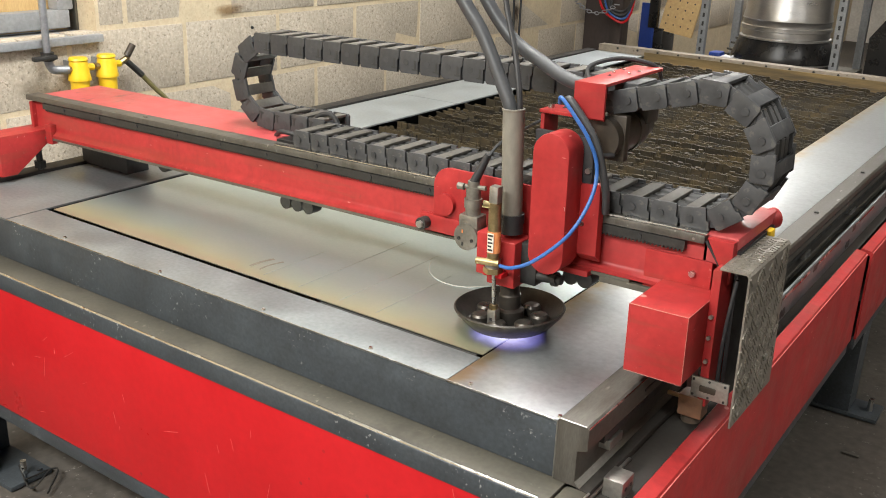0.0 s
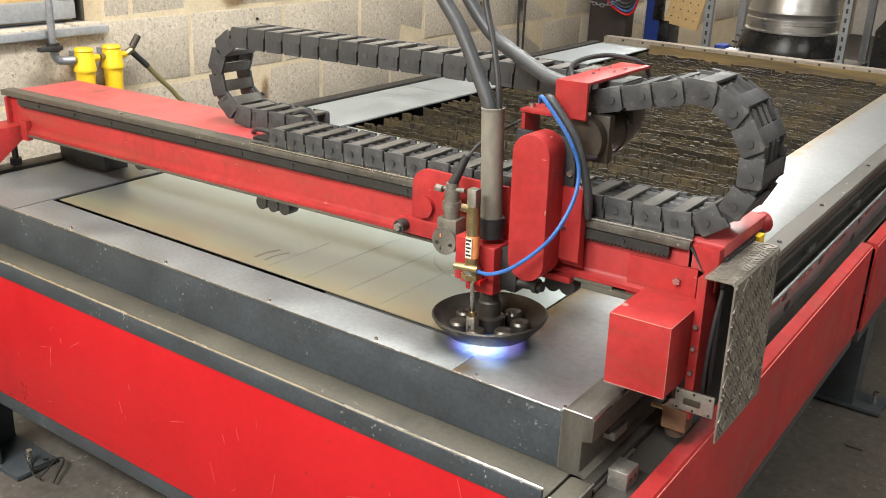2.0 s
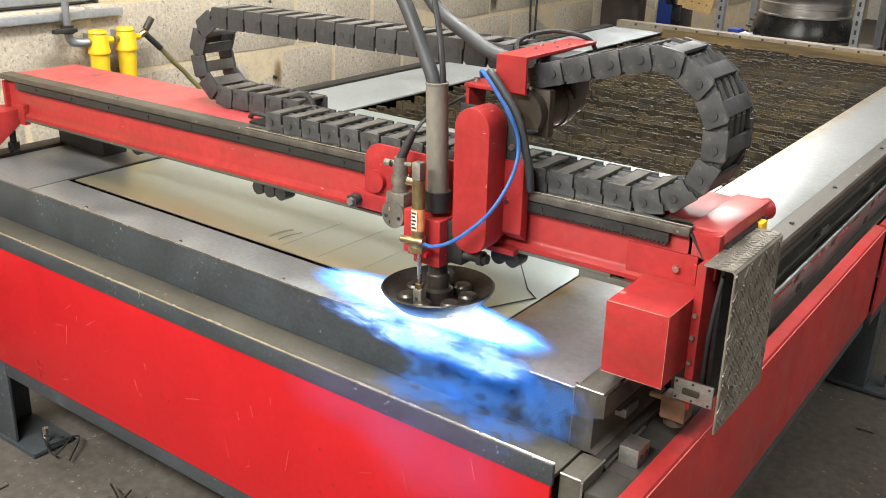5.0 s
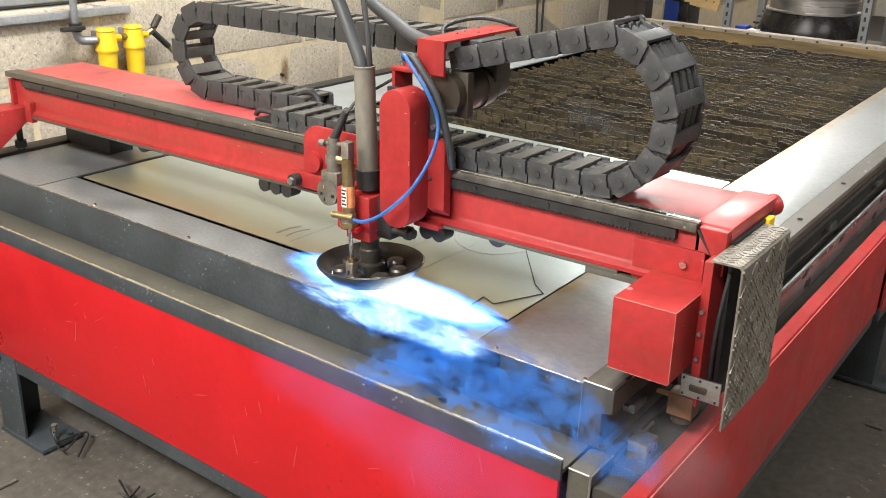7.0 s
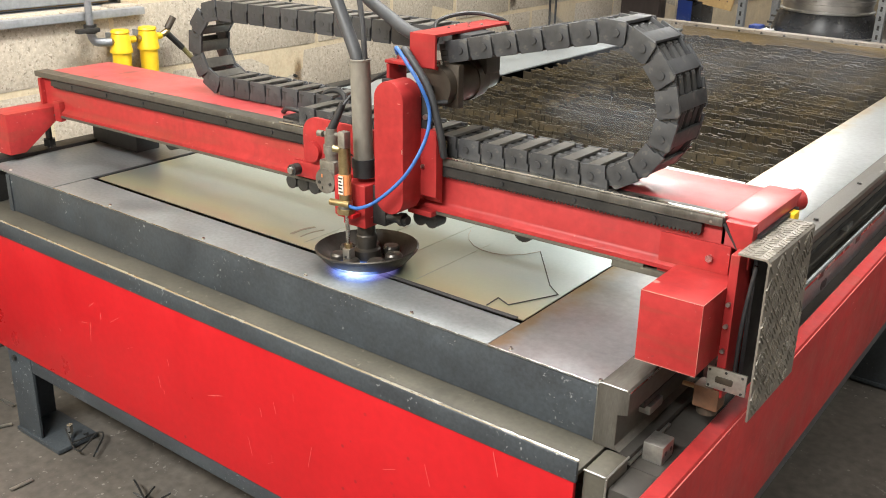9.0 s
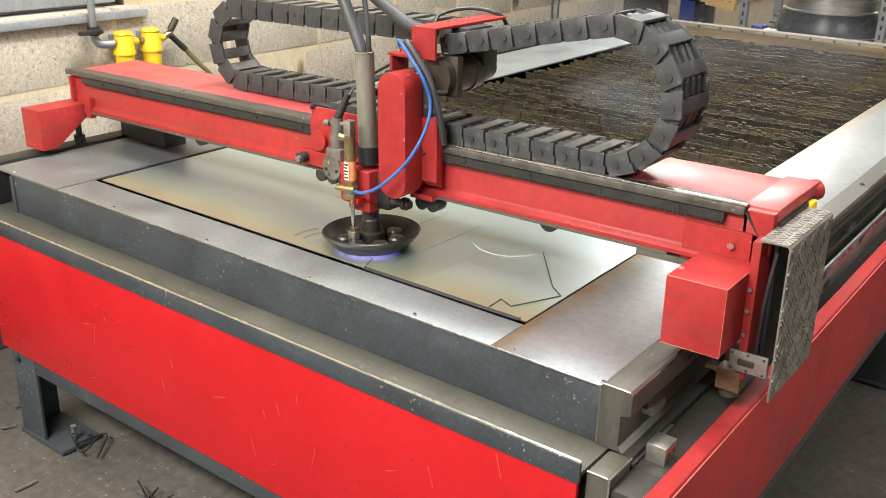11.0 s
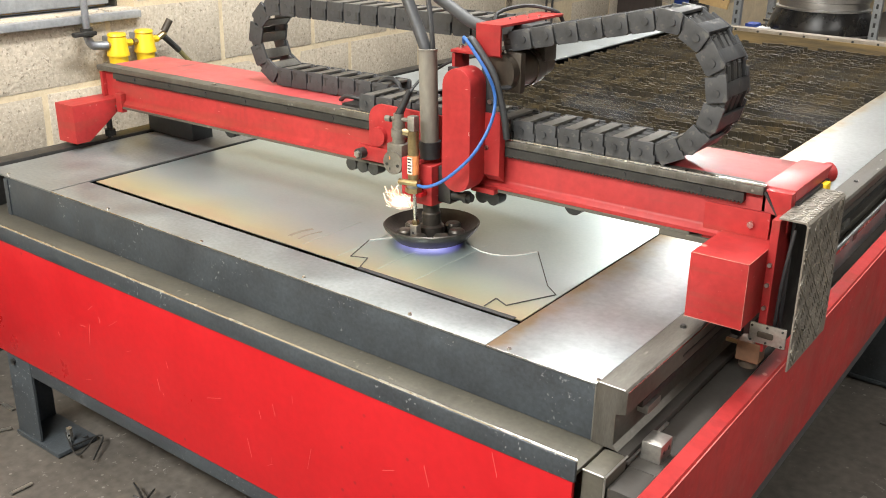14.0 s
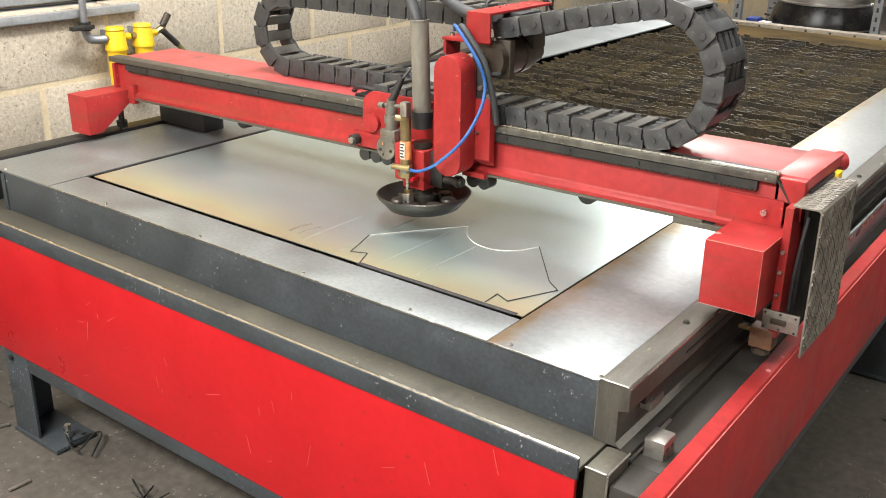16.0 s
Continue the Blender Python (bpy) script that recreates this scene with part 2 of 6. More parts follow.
def chips(m, scale, lim, colour, amount=0.8, stretch=(1, 1, 1), gate=6.0, low=0.5):
    """Ragged chips and specks of another colour, gathered in patches."""
    nd, ln = m.node_tree.nodes, m.node_tree.links
    b = nd["Principled BSDF"]
    src = b.inputs["Base Color"].links[0].from_socket
    tc, mp, v, g = nd.new("ShaderNodeTexCoord"), nd.new("ShaderNodeMapping"), nd.new("ShaderNodeTexNoise"), nd.new("ShaderNodeTexNoise")
    mp.inputs["Scale"].default_value = stretch
    v.inputs["Scale"].default_value, v.inputs["Detail"].default_value, v.inputs["Roughness"].default_value = scale, 3, 0.65
    g.inputs["Scale"].default_value = gate
    ln.new(tc.outputs["Object"], mp.inputs["Vector"])
    ln.new(mp.outputs[0], v.inputs["Vector"])
    ln.new(tc.outputs["Object"], g.inputs["Vector"])
    r, q = nd.new("ShaderNodeMapRange"), nd.new("ShaderNodeMapRange")
    r.inputs["From Min"].default_value, r.inputs["From Max"].default_value, r.inputs["To Max"].default_value = lim, lim + 0.06, amount
    q.inputs["From Min"].default_value, q.inputs["From Max"].default_value = low, low + 0.1
    ln.new(v.outputs["Fac"], r.inputs["Value"])
    ln.new(g.outputs["Fac"], q.inputs["Value"])
    k, mx = nd.new("ShaderNodeMath"), nd.new("ShaderNodeMixRGB")
    k.operation = "MULTIPLY"
    ln.new(r.outputs[0], k.inputs[0])
    ln.new(q.outputs[0], k.inputs[1])
    mx.inputs[2].default_value = (*colour, 1)
    ln.new(k.outputs[0], mx.inputs[0])
    ln.new(src, mx.inputs[1])
    ln.new(mx.outputs[0], b.inputs["Base Color"])


chips(M_DARK, 130, 0.64, (0.40, 0.42, 0.42), 0.8, gate=7, low=0.5)
chips(M_LEDGE, 70, 0.63, (0.25, 0.23, 0.18), 0.55, gate=4)
chips(M_LEDGE, 9, 0.56, (0.06, 0.055, 0.045), 0.5, gate=3, low=0.4)
chips(M_REDW, 60, 0.66, (0.20, 0.03, 0.03), 0.6, gate=6, low=0.48)
chips(M_REDTOP, 24, 0.58, (0.08, 0.025, 0.025), 0.7, stretch=(1, 0.5, 1), gate=4, low=0.42)
chips(M_BLOCK, 60, 0.60, (0.20, 0.165, 0.12), 0.75, gate=9, low=0.36)
chips(M_BLOCK, 95, 0.62, (0.72, 0.66, 0.56), 0.6, gate=7, low=0.40)
chips(M_MORTAR, 90, 0.62, (0.30, 0.24, 0.16), 0.6, gate=7, low=0.4)
chips(M_REAR, 40, 0.60, (0.09, 0.07, 0.05), 0.7, gate=5, low=0.45)
chips(M_PIPE, 60, 0.62, (0.14, 0.10, 0.07), 0.7, gate=9, low=0.5)
chips(M_REDW, 5, 0.54, (0.17, 0.018, 0.02), 0.28, stretch=(3, 3, 0.8), gate=3, low=0.4)
chips(M_REDW, 7, 0.52, (0.20, 0.045, 0.03), 0.32, stretch=(0.35, 1, 5), gate=2.5, low=0.46)
chips(M_REDW, 110, 0.68, (0.50, 0.22, 0.20), 0.7, gate=8, low=0.5)
chips(M_RUST, 26, 0.55, (0.012, 0.011, 0.010), 0.85, gate=6, low=0.40)
chips(M_RUST, 45, 0.63, (0.16, 0.15, 0.13), 0.3, gate=9, low=0.5)
chips(M_PLASTIC, 60, 0.62, (0.11, 0.105, 0.09), 0.45, gate=9, low=0.45)
flecks(M_RED, 9, 0.035, (0.72, 0.22, 0.20), 0.45, stretch=(7, 1, 0.5), turn=(0, 14, 0), gate=3.5, low=0.52)
flecks(M_RED, 26, 0.07, (0.16, 0.02, 0.02), 0.6, gate=5, low=0.55)
flecks(M_REDW, 12, 0.05, (0.66, 0.30, 0.26), 0.6, stretch=(1, 1, 5), turn=(0, 8, 0), gate=5, low=0.5)
flecks(M_RAIL, 60, 0.12, (0.42, 0.40, 0.36), 0.5, stretch=(1, 0.2, 1), gate=8)
flecks(M_STRIP, 30, 0.06, (0.62, 0.64, 0.66), 0.5, stretch=(1, 0.15, 1), turn=(0, 0, 30), gate=4)
chips(M_FLOOR, 60, 0.64, (0.24, 0.22, 0.20), 0.7, gate=3, low=0.45)
flecks(M_FLOOR, 34, 0.10, (0.22, 0.20, 0.18), 0.7, gate=2.5, low=0.48)


def heat_sheet_mat(name, base, second, rough):
    """Bare sheet steel with straw-coloured heat tint in a broken band along its front edge and pale ruled lines."""
    m = mat(name, base, second, rough=rough, metal=0.85, scale=3.2, fine=150, bump=0.006, patch=0.25, rough_var=0.04)
    nd, ln = m.node_tree.nodes, m.node_tree.links
    b = nd["Principled BSDF"]
    src = b.inputs["Base Color"].links[0].from_socket
    tc = nd.new("ShaderNodeTexCoord")
    sep = nd.new("ShaderNodeSeparateXYZ")
    ln.new(tc.outputs["Object"], sep.inputs[0])
    n = nd.new("ShaderNodeTexNoise")
    n.inputs["Scale"].default_value, n.inputs["Detail"].default_value = 3.5, 5
    ln.new(tc.outputs["Object"], n.inputs["Vector"])
    ad = nd.new("ShaderNodeMath")
    ad.operation = "MULTIPLY_ADD"
    ad.inputs[1].default_value, ad.inputs[2].default_value = 0.14, 0.035
    ln.new(n.outputs["Fac"], ad.inputs[0])
    sub = nd.new("ShaderNodeMath")
    sub.operation = "SUBTRACT"
    ln.new(sep.outputs["Y"], sub.inputs[0])
    ln.new(ad.outputs[0], sub.inputs[1])
    r = nd.new("ShaderNodeValToRGB")
    cr = r.color_ramp
    cr.elements[0].position, cr.elements[0].color = 0.0, (0.72, 0.57, 0.22, 0.55)
    cr.elements[1].position, cr.elements[1].color = 0.25, (0.50, 0.58, 0.58, 0.0)
    e = cr.elements.new(0.03)
    e.color = (0.70, 0.69, 0.34, 0.6)
    e = cr.elements.new(0.075)
    e.color = (0.64, 0.72, 0.50, 0.5)
    e = cr.elements.new(0.15)
    e.color = (0.52, 0.63, 0.62, 0.4)
    ln.new(sub.outputs[0], r.inputs[0])
    mx = nd.new("ShaderNodeMixRGB")
    ln.new(r.outputs["Alpha"], mx.inputs[0])
    ln.new(src, mx.inputs[1])
    ln.new(r.outputs["Color"], mx.inputs[2])
    ln.new(mx.outputs[0], b.inputs["Base Color"])
    return m


def edge_rust_mat():
    """Bare strip steel with rust and grease bleeding from the bed edge."""
    m = mat("rust_edged_steel", (0.42, 0.445, 0.45), (0.36, 0.38, 0.39), rough=0.34, metal=0.9, scale=6, fine=90, bump=0.02, patch=0.4, rough_var=0.025)
    nd, ln = m.node_tree.nodes, m.node_tree.links
    b = nd["Principled BSDF"]
    src = b.inputs["Base Color"].links[0].from_socket
    tc, sep, n = nd.new("ShaderNodeTexCoord"), nd.new("ShaderNodeSeparateXYZ"), nd.new("ShaderNodeTexNoise")
    ln.new(tc.outputs["Object"], sep.inputs[0])
    n.inputs["Scale"].default_value, n.inputs["Detail"].default_value = 22, 6
    ln.new(tc.outputs["Object"], n.inputs["Vector"])
    k = nd.new("ShaderNodeMath")
    k.operation = "MULTIPLY_ADD"
    k.inputs[1].default_value, k.inputs[2].default_value = -0.09, 0.235
    ln.new(n.outputs["Fac"], k.inputs[0])
    a = nd.new("ShaderNodeMath")
    a.operation = "ADD"
    ln.new(sep.outputs["X"], a.inputs[0])
    ln.new(k.outputs[0], a.inputs[1])
    r = nd.new("ShaderNodeValToRGB")
    r.color_ramp.elements[0].position, r.color_ramp.elements[0].color = 0.0, (0.36, 0.25, 0.10, 0.7)
    r.color_ramp.elements[1].position, r.color_ramp.elements[1].color = 0.045, (0.45, 0.40, 0.30, 0.0)
    ln.new(a.outputs[0], r.inputs[0])
    mx = nd.new("ShaderNodeMixRGB")
    ln.new(r.outputs["Alpha"], mx.inputs[0])
    ln.new(src, mx.inputs[1])
    ln.new(r.outputs["Color"], mx.inputs[2])
    ln.new(mx.outputs[0], b.inputs["Base Color"])
    return m


M_EDGE = edge_rust_mat()
M_SHEET = heat_sheet_mat("heat_tinted_sheet", (0.60, 0.70, 0.705), (0.50, 0.595, 0.61), 0.33)


def soft_mat(name, sx, sy, sz, colour, power, density, turb=0.5, scale=3.0, glow=True, edge=None):
    """A ragged soft-edged veil round the piece's own origin: flame (glowing) or smoke (lit)."""
    m = bpy.data.materials.new(name)
    m.use_nodes = True
    nd, ln = m.node_tree.nodes, m.node_tree.links
    nd.remove(nd["Principled BSDF"])
    tc, mp = nd.new("ShaderNodeTexCoord"), nd.new("ShaderNodeMapping")
    mp.inputs["Scale"].default_value = (1 / sx, 1 / sy, 1 / sz)
    ln.new(tc.outputs["Object"], mp.inputs["Vector"])
    n = nd.new("ShaderNodeTexNoise")
    n.inputs["Scale"].default_value, n.inputs["Detail"].default_value, n.inputs["Roughness"].default_value = scale, 5, 0.6
    ln.new(mp.outputs[0], n.inputs["Vector"])
    g = nd.new("ShaderNodeTexGradient")
    g.gradient_type = "SPHERICAL"
    ln.new(mp.outputs[0], g.inputs["Vector"])
    a = nd.new("ShaderNodeMath")
    a.operation = "MULTIPLY_ADD"
    a.inputs[1].default_value, a.inputs[2].default_value = turb * 2, -turb
    ln.new(n.outputs["Fac"], a.inputs[0])
    b = nd.new("ShaderNodeMath")
    b.operation = "MULTIPLY_ADD"
    ln.new(a.outputs[0], b.inputs[0])
    ln.new(g.outputs["Fac"], b.inputs[1])
    ln.new(g.outputs["Fac"], b.inputs[2])
    r = nd.new("ShaderNodeMapRange")
    r.interpolation_type = "SMOOTHSTEP"
    r.inputs["From Min"].default_value, r.inputs["From Max"].default_value = (0.12, 0.85) if glow else (0.10, 0.95)
    r.inputs["To Max"].default_value = density
    ln.new(b.outputs[0], r.inputs["Value"])
    if glow:
        body = nd.new("ShaderNodeEmission")
        ramp = nd.new("ShaderNodeValToRGB")
        ramp.color_ramp.elements[0].position, ramp.color_ramp.elements[0].color = 0.25, (*(edge or colour), 1)
        ramp.color_ramp.elements[1].position, ramp.color_ramp.elements[1].color = 0.88, (*colour, 1)
        ln.new(b.outputs[0], ramp.inputs[0])
        ln.new(ramp.outputs[0], body.inputs["Color"])
        body.inputs["Strength"].default_value = power
    else:
        back, front, body = nd.new("ShaderNodeBsdfTranslucent"), nd.new("ShaderNodeBsdfDiffuse"), nd.new("ShaderNodeMixShader")
        back.inputs["Color"].default_value = front.inputs["Color"].default_value = (*colour, 1)
        ln.new(back.outputs[0], body.inputs[1])
        ln.new(front.outputs[0], body.inputs[2])
    clear, mix = nd.new("ShaderNodeBsdfTransparent"), nd.new("ShaderNodeMixShader")
    ln.new(r.outputs[0], mix.inputs[0])
    ln.new(clear.outputs[0], mix.inputs[1])
    ln.new(body.outputs[0], mix.inputs[2])
    ln.new(mix.outputs[0], nd["Material Output"].inputs["Surface"])
    return m


def puff_mat(name, colour, density, power=0.0, edge=None, scale=1.7, ragged=1.5):
    """A ragged puff that fills its own unit disc, each with a pattern of its own: lit fume, or glowing gas where power is given."""
    m = bpy.data.materials.new(name)
    m.use_nodes = True
    nd, ln = m.node_tree.nodes, m.node_tree.links
    nd.remove(nd["Principled BSDF"])
    tc, info, n, g = nd.new("ShaderNodeTexCoord"), nd.new("ShaderNodeObjectInfo"), nd.new("ShaderNodeTexNoise"), nd.new("ShaderNodeTexGradient")
    n.noise_dimensions, g.gradient_type = "4D", "SPHERICAL"
    n.inputs["Scale"].default_value, n.inputs["Detail"].default_value, n.inputs["Roughness"].default_value, n.inputs["Distortion"].default_value = scale, 6, 0.58, 0.7
    w = nd.new("ShaderNodeMath")
    w.operation, w.inputs[1].default_value = "MULTIPLY", 40
    ln.new(info.outputs["Random"], w.inputs[0])
    ln.new(w.outputs[0], n.inputs["W"])
    ln.new(tc.outputs["Object"], n.inputs["Vector"])
    ln.new(tc.outputs["Object"], g.inputs["Vector"])
    a, b = nd.new("ShaderNodeMath"), nd.new("ShaderNodeMath")
    a.operation = b.operation = "MULTIPLY_ADD"
    a.inputs[1].default_value, a.inputs[2].default_value = ragged * 2, 1 - ragged
    ln.new(n.outputs["Fac"], a.inputs[0])
    b.operation = "MULTIPLY"
    ln.new(a.outputs[0], b.inputs[0])
    ln.new(g.outputs["Fac"], b.inputs[1])
    r = nd.new("ShaderNodeMapRange")
    r.interpolation_type = "SMOOTHSTEP"
    r.inputs["From Min"].default_value, r.inputs["From Max"].default_value, r.inputs["To Max"].default_value = 0.10, 0.80, density
    ln.new(b.outputs[0], r.inputs["Value"])
    if power:
        body, ramp = nd.new("ShaderNodeEmission"), nd.new("ShaderNodeValToRGB")
        ramp.color_ramp.elements[0].position, ramp.color_ramp.elements[0].color = 0.15, (*(edge or colour), 1)
        ramp.color_ramp.elements[1].position, ramp.color_ramp.elements[1].color = 0.75, (*colour, 1)
        ln.new(b.outputs[0], ramp.inputs[0])
        ln.new(ramp.outputs[0], body.inputs["Color"])
        body.inputs["Strength"].default_value = power
    else:
        back, front, body = nd.new("ShaderNodeBsdfTranslucent"), nd.new("ShaderNodeBsdfDiffuse"), nd.new("ShaderNodeMixShader")
        back.inputs["Color"].default_value = front.inputs["Color"].default_value = (*colour, 1)
        ln.new(back.outputs[0], body.inputs[1])
        ln.new(front.outputs[0], body.inputs[2])
    clear, mix = nd.new("ShaderNodeBsdfTransparent"), nd.new("ShaderNodeMixShader")
    ln.new(r.outputs[0], mix.inputs[0])
    ln.new(clear.outputs[0], mix.inputs[1])
    ln.new(body.outputs[0], mix.inputs[2])
    ln.new(mix.outputs[0], nd["Material Output"].inputs["Surface"])
    return m


M_JET = soft_mat("plasma_jet", 0.06, 0.055, 0.10, (0.70, 0.85, 1.0), 2.6, 0.6, 0.8, 2.2, True, (0.06, 0.25, 1.0))
M_FLAME = soft_mat("plasma_flame", 0.30, 0.085, 0.11, (0.85, 0.96, 1.0), 8.0, 0.85, 0.9, 2.6, True, (0.05, 0.30, 1.0))
M_VIOLET = soft_mat("violet_arc_glow", 0.085, 0.085, 0.05, (0.75, 0.72, 1.0), 1.9, 0.6, 0.6, 2.0, True, (0.25, 0.22, 0.9))
# fume and haze carry the arc's blue and violet light in their own colour
M_FUME = puff_mat("arc_tinted_fume", (0.06, 0.27, 0.92), 0.40, scale=2.4, ragged=2.3)
M_HAZE = puff_mat("arc_tinted_haze", (0.42, 0.30, 0.80), 0.10, scale=1.3, ragged=0.9)
M_GREYFUME = puff_mat("thin_grey_fume", (0.62, 0.66, 0.74), 0.085, scale=1.4, ragged=1.0)
M_STAIN = puff_mat("rust_brown_stain", (0.26, 0.15, 0.06), 0.6, scale=1.5, ragged=1.0)
M_WALLMARK = puff_mat("dark_wall_mark", (0.12, 0.085, 0.06), 0.75, scale=2.0, ragged=1.6)
M_TONGUE = puff_mat("plasma_and_lit_fume", (0.55, 0.86, 1.0), 0.75, 2.4, (0.02, 0.18, 0.95))
M_CORE = puff_mat("white_spark_core", (1.0, 0.93, 0.86), 0.9, 2.6, (1.0, 0.55, 0.36), scale=2.2)
M_EMBER = puff_mat("orange_spark_core", (1.0, 0.74, 0.50), 0.8, 1.5, (1.0, 0.34, 0.14), scale=2.4, ragged=1.9)
M_SPARK = mat("white_hot_spark", (0.9, 0.6, 0.4), rough=0.6, bump=0, emit=(1.0, 0.66, 0.46), power=2.6)

# ---------------------------------------------------------------- mesh helpers


def box(bm, x0, x1, y0, y1, z0, z1, bevel=0.0, m=None):
    r = bmesh.ops.create_cube(bm, size=1, matrix=Matrix.LocRotScale(((x0 + x1) / 2, (y0 + y1) / 2, (z0 + z1) / 2), None, (abs(x1 - x0), abs(y1 - y0), abs(z1 - z0))))
    vs = r["verts"]
    if bevel:
        es = {e for v in vs for e in v.link_edges}
        out = bmesh.ops.bevel(bm, geom=list(es), offset=bevel, segments=2, affect="EDGES", profile=0.6)
        vs = list({v for f in out["faces"] for v in f.verts} | {v for v in vs if v.is_valid})
    if m is not None:
        bmesh.ops.transform(bm, matrix=m, verts=[v for v in vs if v.is_valid])
    return vs


def rod(bm, a, b, r, r2=None, seg=20):
    a, b = Vector(a), Vector(b)
    d = b - a
    m = Matrix.Translation((a + b) / 2) @ d.to_track_quat("Z", "Y").to_matrix().to_4x4()
    return bmesh.ops.create_cone(bm, cap_ends=True, segments=seg, radius1=r, radius2=r if r2 is None else r2, depth=d.length, matrix=m)["verts"]


def lathe(bm, profile, seg=36, at=(0, 0, 0)):
    """Turn a profile of (radius, z) about the z axis."""
    rings = []
    for r, z in profile:
        rings.append([bm.verts.new((at[0] + r * math.cos(2 * math.pi * i / seg), at[1] + r * math.sin(2 * math.pi * i / seg), at[2] + z)) for i in range(seg)])
    for a, b in zip(rings, rings[1:]):
        for i in range(seg):
            bm.faces.new((a[i], a[(i + 1) % seg], b[(i + 1) % seg], b[i]))
    if profile[0][0] > 1e-5 and profile[0] != profile[-1]:
        bm.faces.new(rings[0][::-1])
        bm.faces.new(rings[-1])


def prism(bm, outline, axis, a, b, bevel=0.0):
    """Push a flat outline (two coordinates) along an axis from a to b."""
    def place(p, d):
        return {"x": (d, p[0], p[1]), "y": (p[0], d, p[1]), "z": (p[0], p[1], d)}[axis]
    lo = [bm.verts.new(place(p, a)) for p in outline]
    hi = [bm.verts.new(place(p, b)) for p in outline]
    n = len(outline)
    faces = [bm.faces.new(lo), bm.faces.new(hi[::-1])] + [bm.faces.new((lo[i], hi[i], hi[(i + 1) % n], lo[(i + 1) % n])) for i in range(n)]
    bmesh.ops.recalc_face_normals(bm, faces=faces)
    if bevel:
        es = {e for f in faces[:2] for e in f.edges}
        bmesh.ops.bevel(bm, geom=list(es), offset=bevel, segments=2, affect="EDGES", profile=0.6)


def smooth_points(points, n=8):
    """A smooth line through the points."""
    p = [Vector(q) for q in points]
    p = [2 * p[0] - p[1]] + p + [2 * p[-1] - p[-2]]
    out = []
    for i in range(1, len(p) - 2):
        for k in range(n):
            t = k / n
            a, b, c, d = p[i - 1:i + 3]
            out.append(0.5 * ((2 * b) + (c - a) * t + (2 * a - 5 * b + 4 * c - d) * t * t + (3 * b - a - 3 * c + d) * t ** 3))
    return out + [p[-2]]


def hose(bm, points, r, seg=12, n=8):
    line = smooth_points(points, n)
    rings, side = [], None
    for i, q in enumerate(line):
        d = (line[min(i + 1, len(line) - 1)] - line[max(i - 1, 0)]).normalized()
        side = (side - d * side.dot(d)).normalized() if side else d.orthogonal().normalized()
        up = d.cross(side)
        rings.append([bm.verts.new(q + r * (math.cos(2 * math.pi * k / seg) * side + math.sin(2 * math.pi * k / seg) * up)) for k in range(seg)])
    for a, b in zip(rings, rings[1:]):
        for k in range(seg):
            bm.faces.new((a[k], a[(k + 1) % seg], b[(k + 1) % seg], b[k]))
    bm.faces.new(rings[0][::-1])
    bm.faces.new(rings[-1])


def mesh_of(name, bm, material, smooth=35):
    bmesh.ops.recalc_face_normals(bm, faces=bm.faces[:])
    me = bpy.data.meshes.new(name)
    bm.to_mesh(me)
    bm.free()
    me.materials.append(material)
    if smooth:
        me.shade_smooth()
        me.set_sharp_from_angle(angle=radians(smooth))
    return me


def part(name, bm, material, parent=None, label="", smooth=35):
    ob = new(name, mesh_of(name, bm, material, smooth))
    if parent:
        ob.parent = parent
    if label:
        ob["label"] = label
    return ob


def piece(name, me, parent, m=None):
    ob = new(name, me)
    ob.parent = parent
    if m is not None:
        ob.matrix_basis = m
    return ob


def thing(name, label, category, group="", kind=""):
    return tagged(new(name), label, category, group, kind)


def bx(*a, **k):
    bm = bmesh.new()
    box(bm, *a, **k)
    return bm


def rd(*a, **k):
    bm = bmesh.new()
    rod(bm, *a, **k)
    return bm


def hs(*a, **k):
    bm = bmesh.new()
    hose(bm, *a, **k)
    return bm


def screw_head(parent, x, y, z, r=0.004, material=None, axis=(0, 0, 1)):
    a = Vector((x, y, z))
    d = Vector(axis)
    bm = bmesh.new()
    rod(bm, a, a + d * r * 0.7, r, r * 0.75, 12)
    return part("screw", bm, material or M_BRIGHT, parent)


TOP = 0.85      # the deck
GROUND = 0.18   # the floor
FAR = 3.50      # the bed's far end
BED_L, BED_R = -1.397, -0.193

# ---------------------------------------------------------------- setting: floor, walls, roof


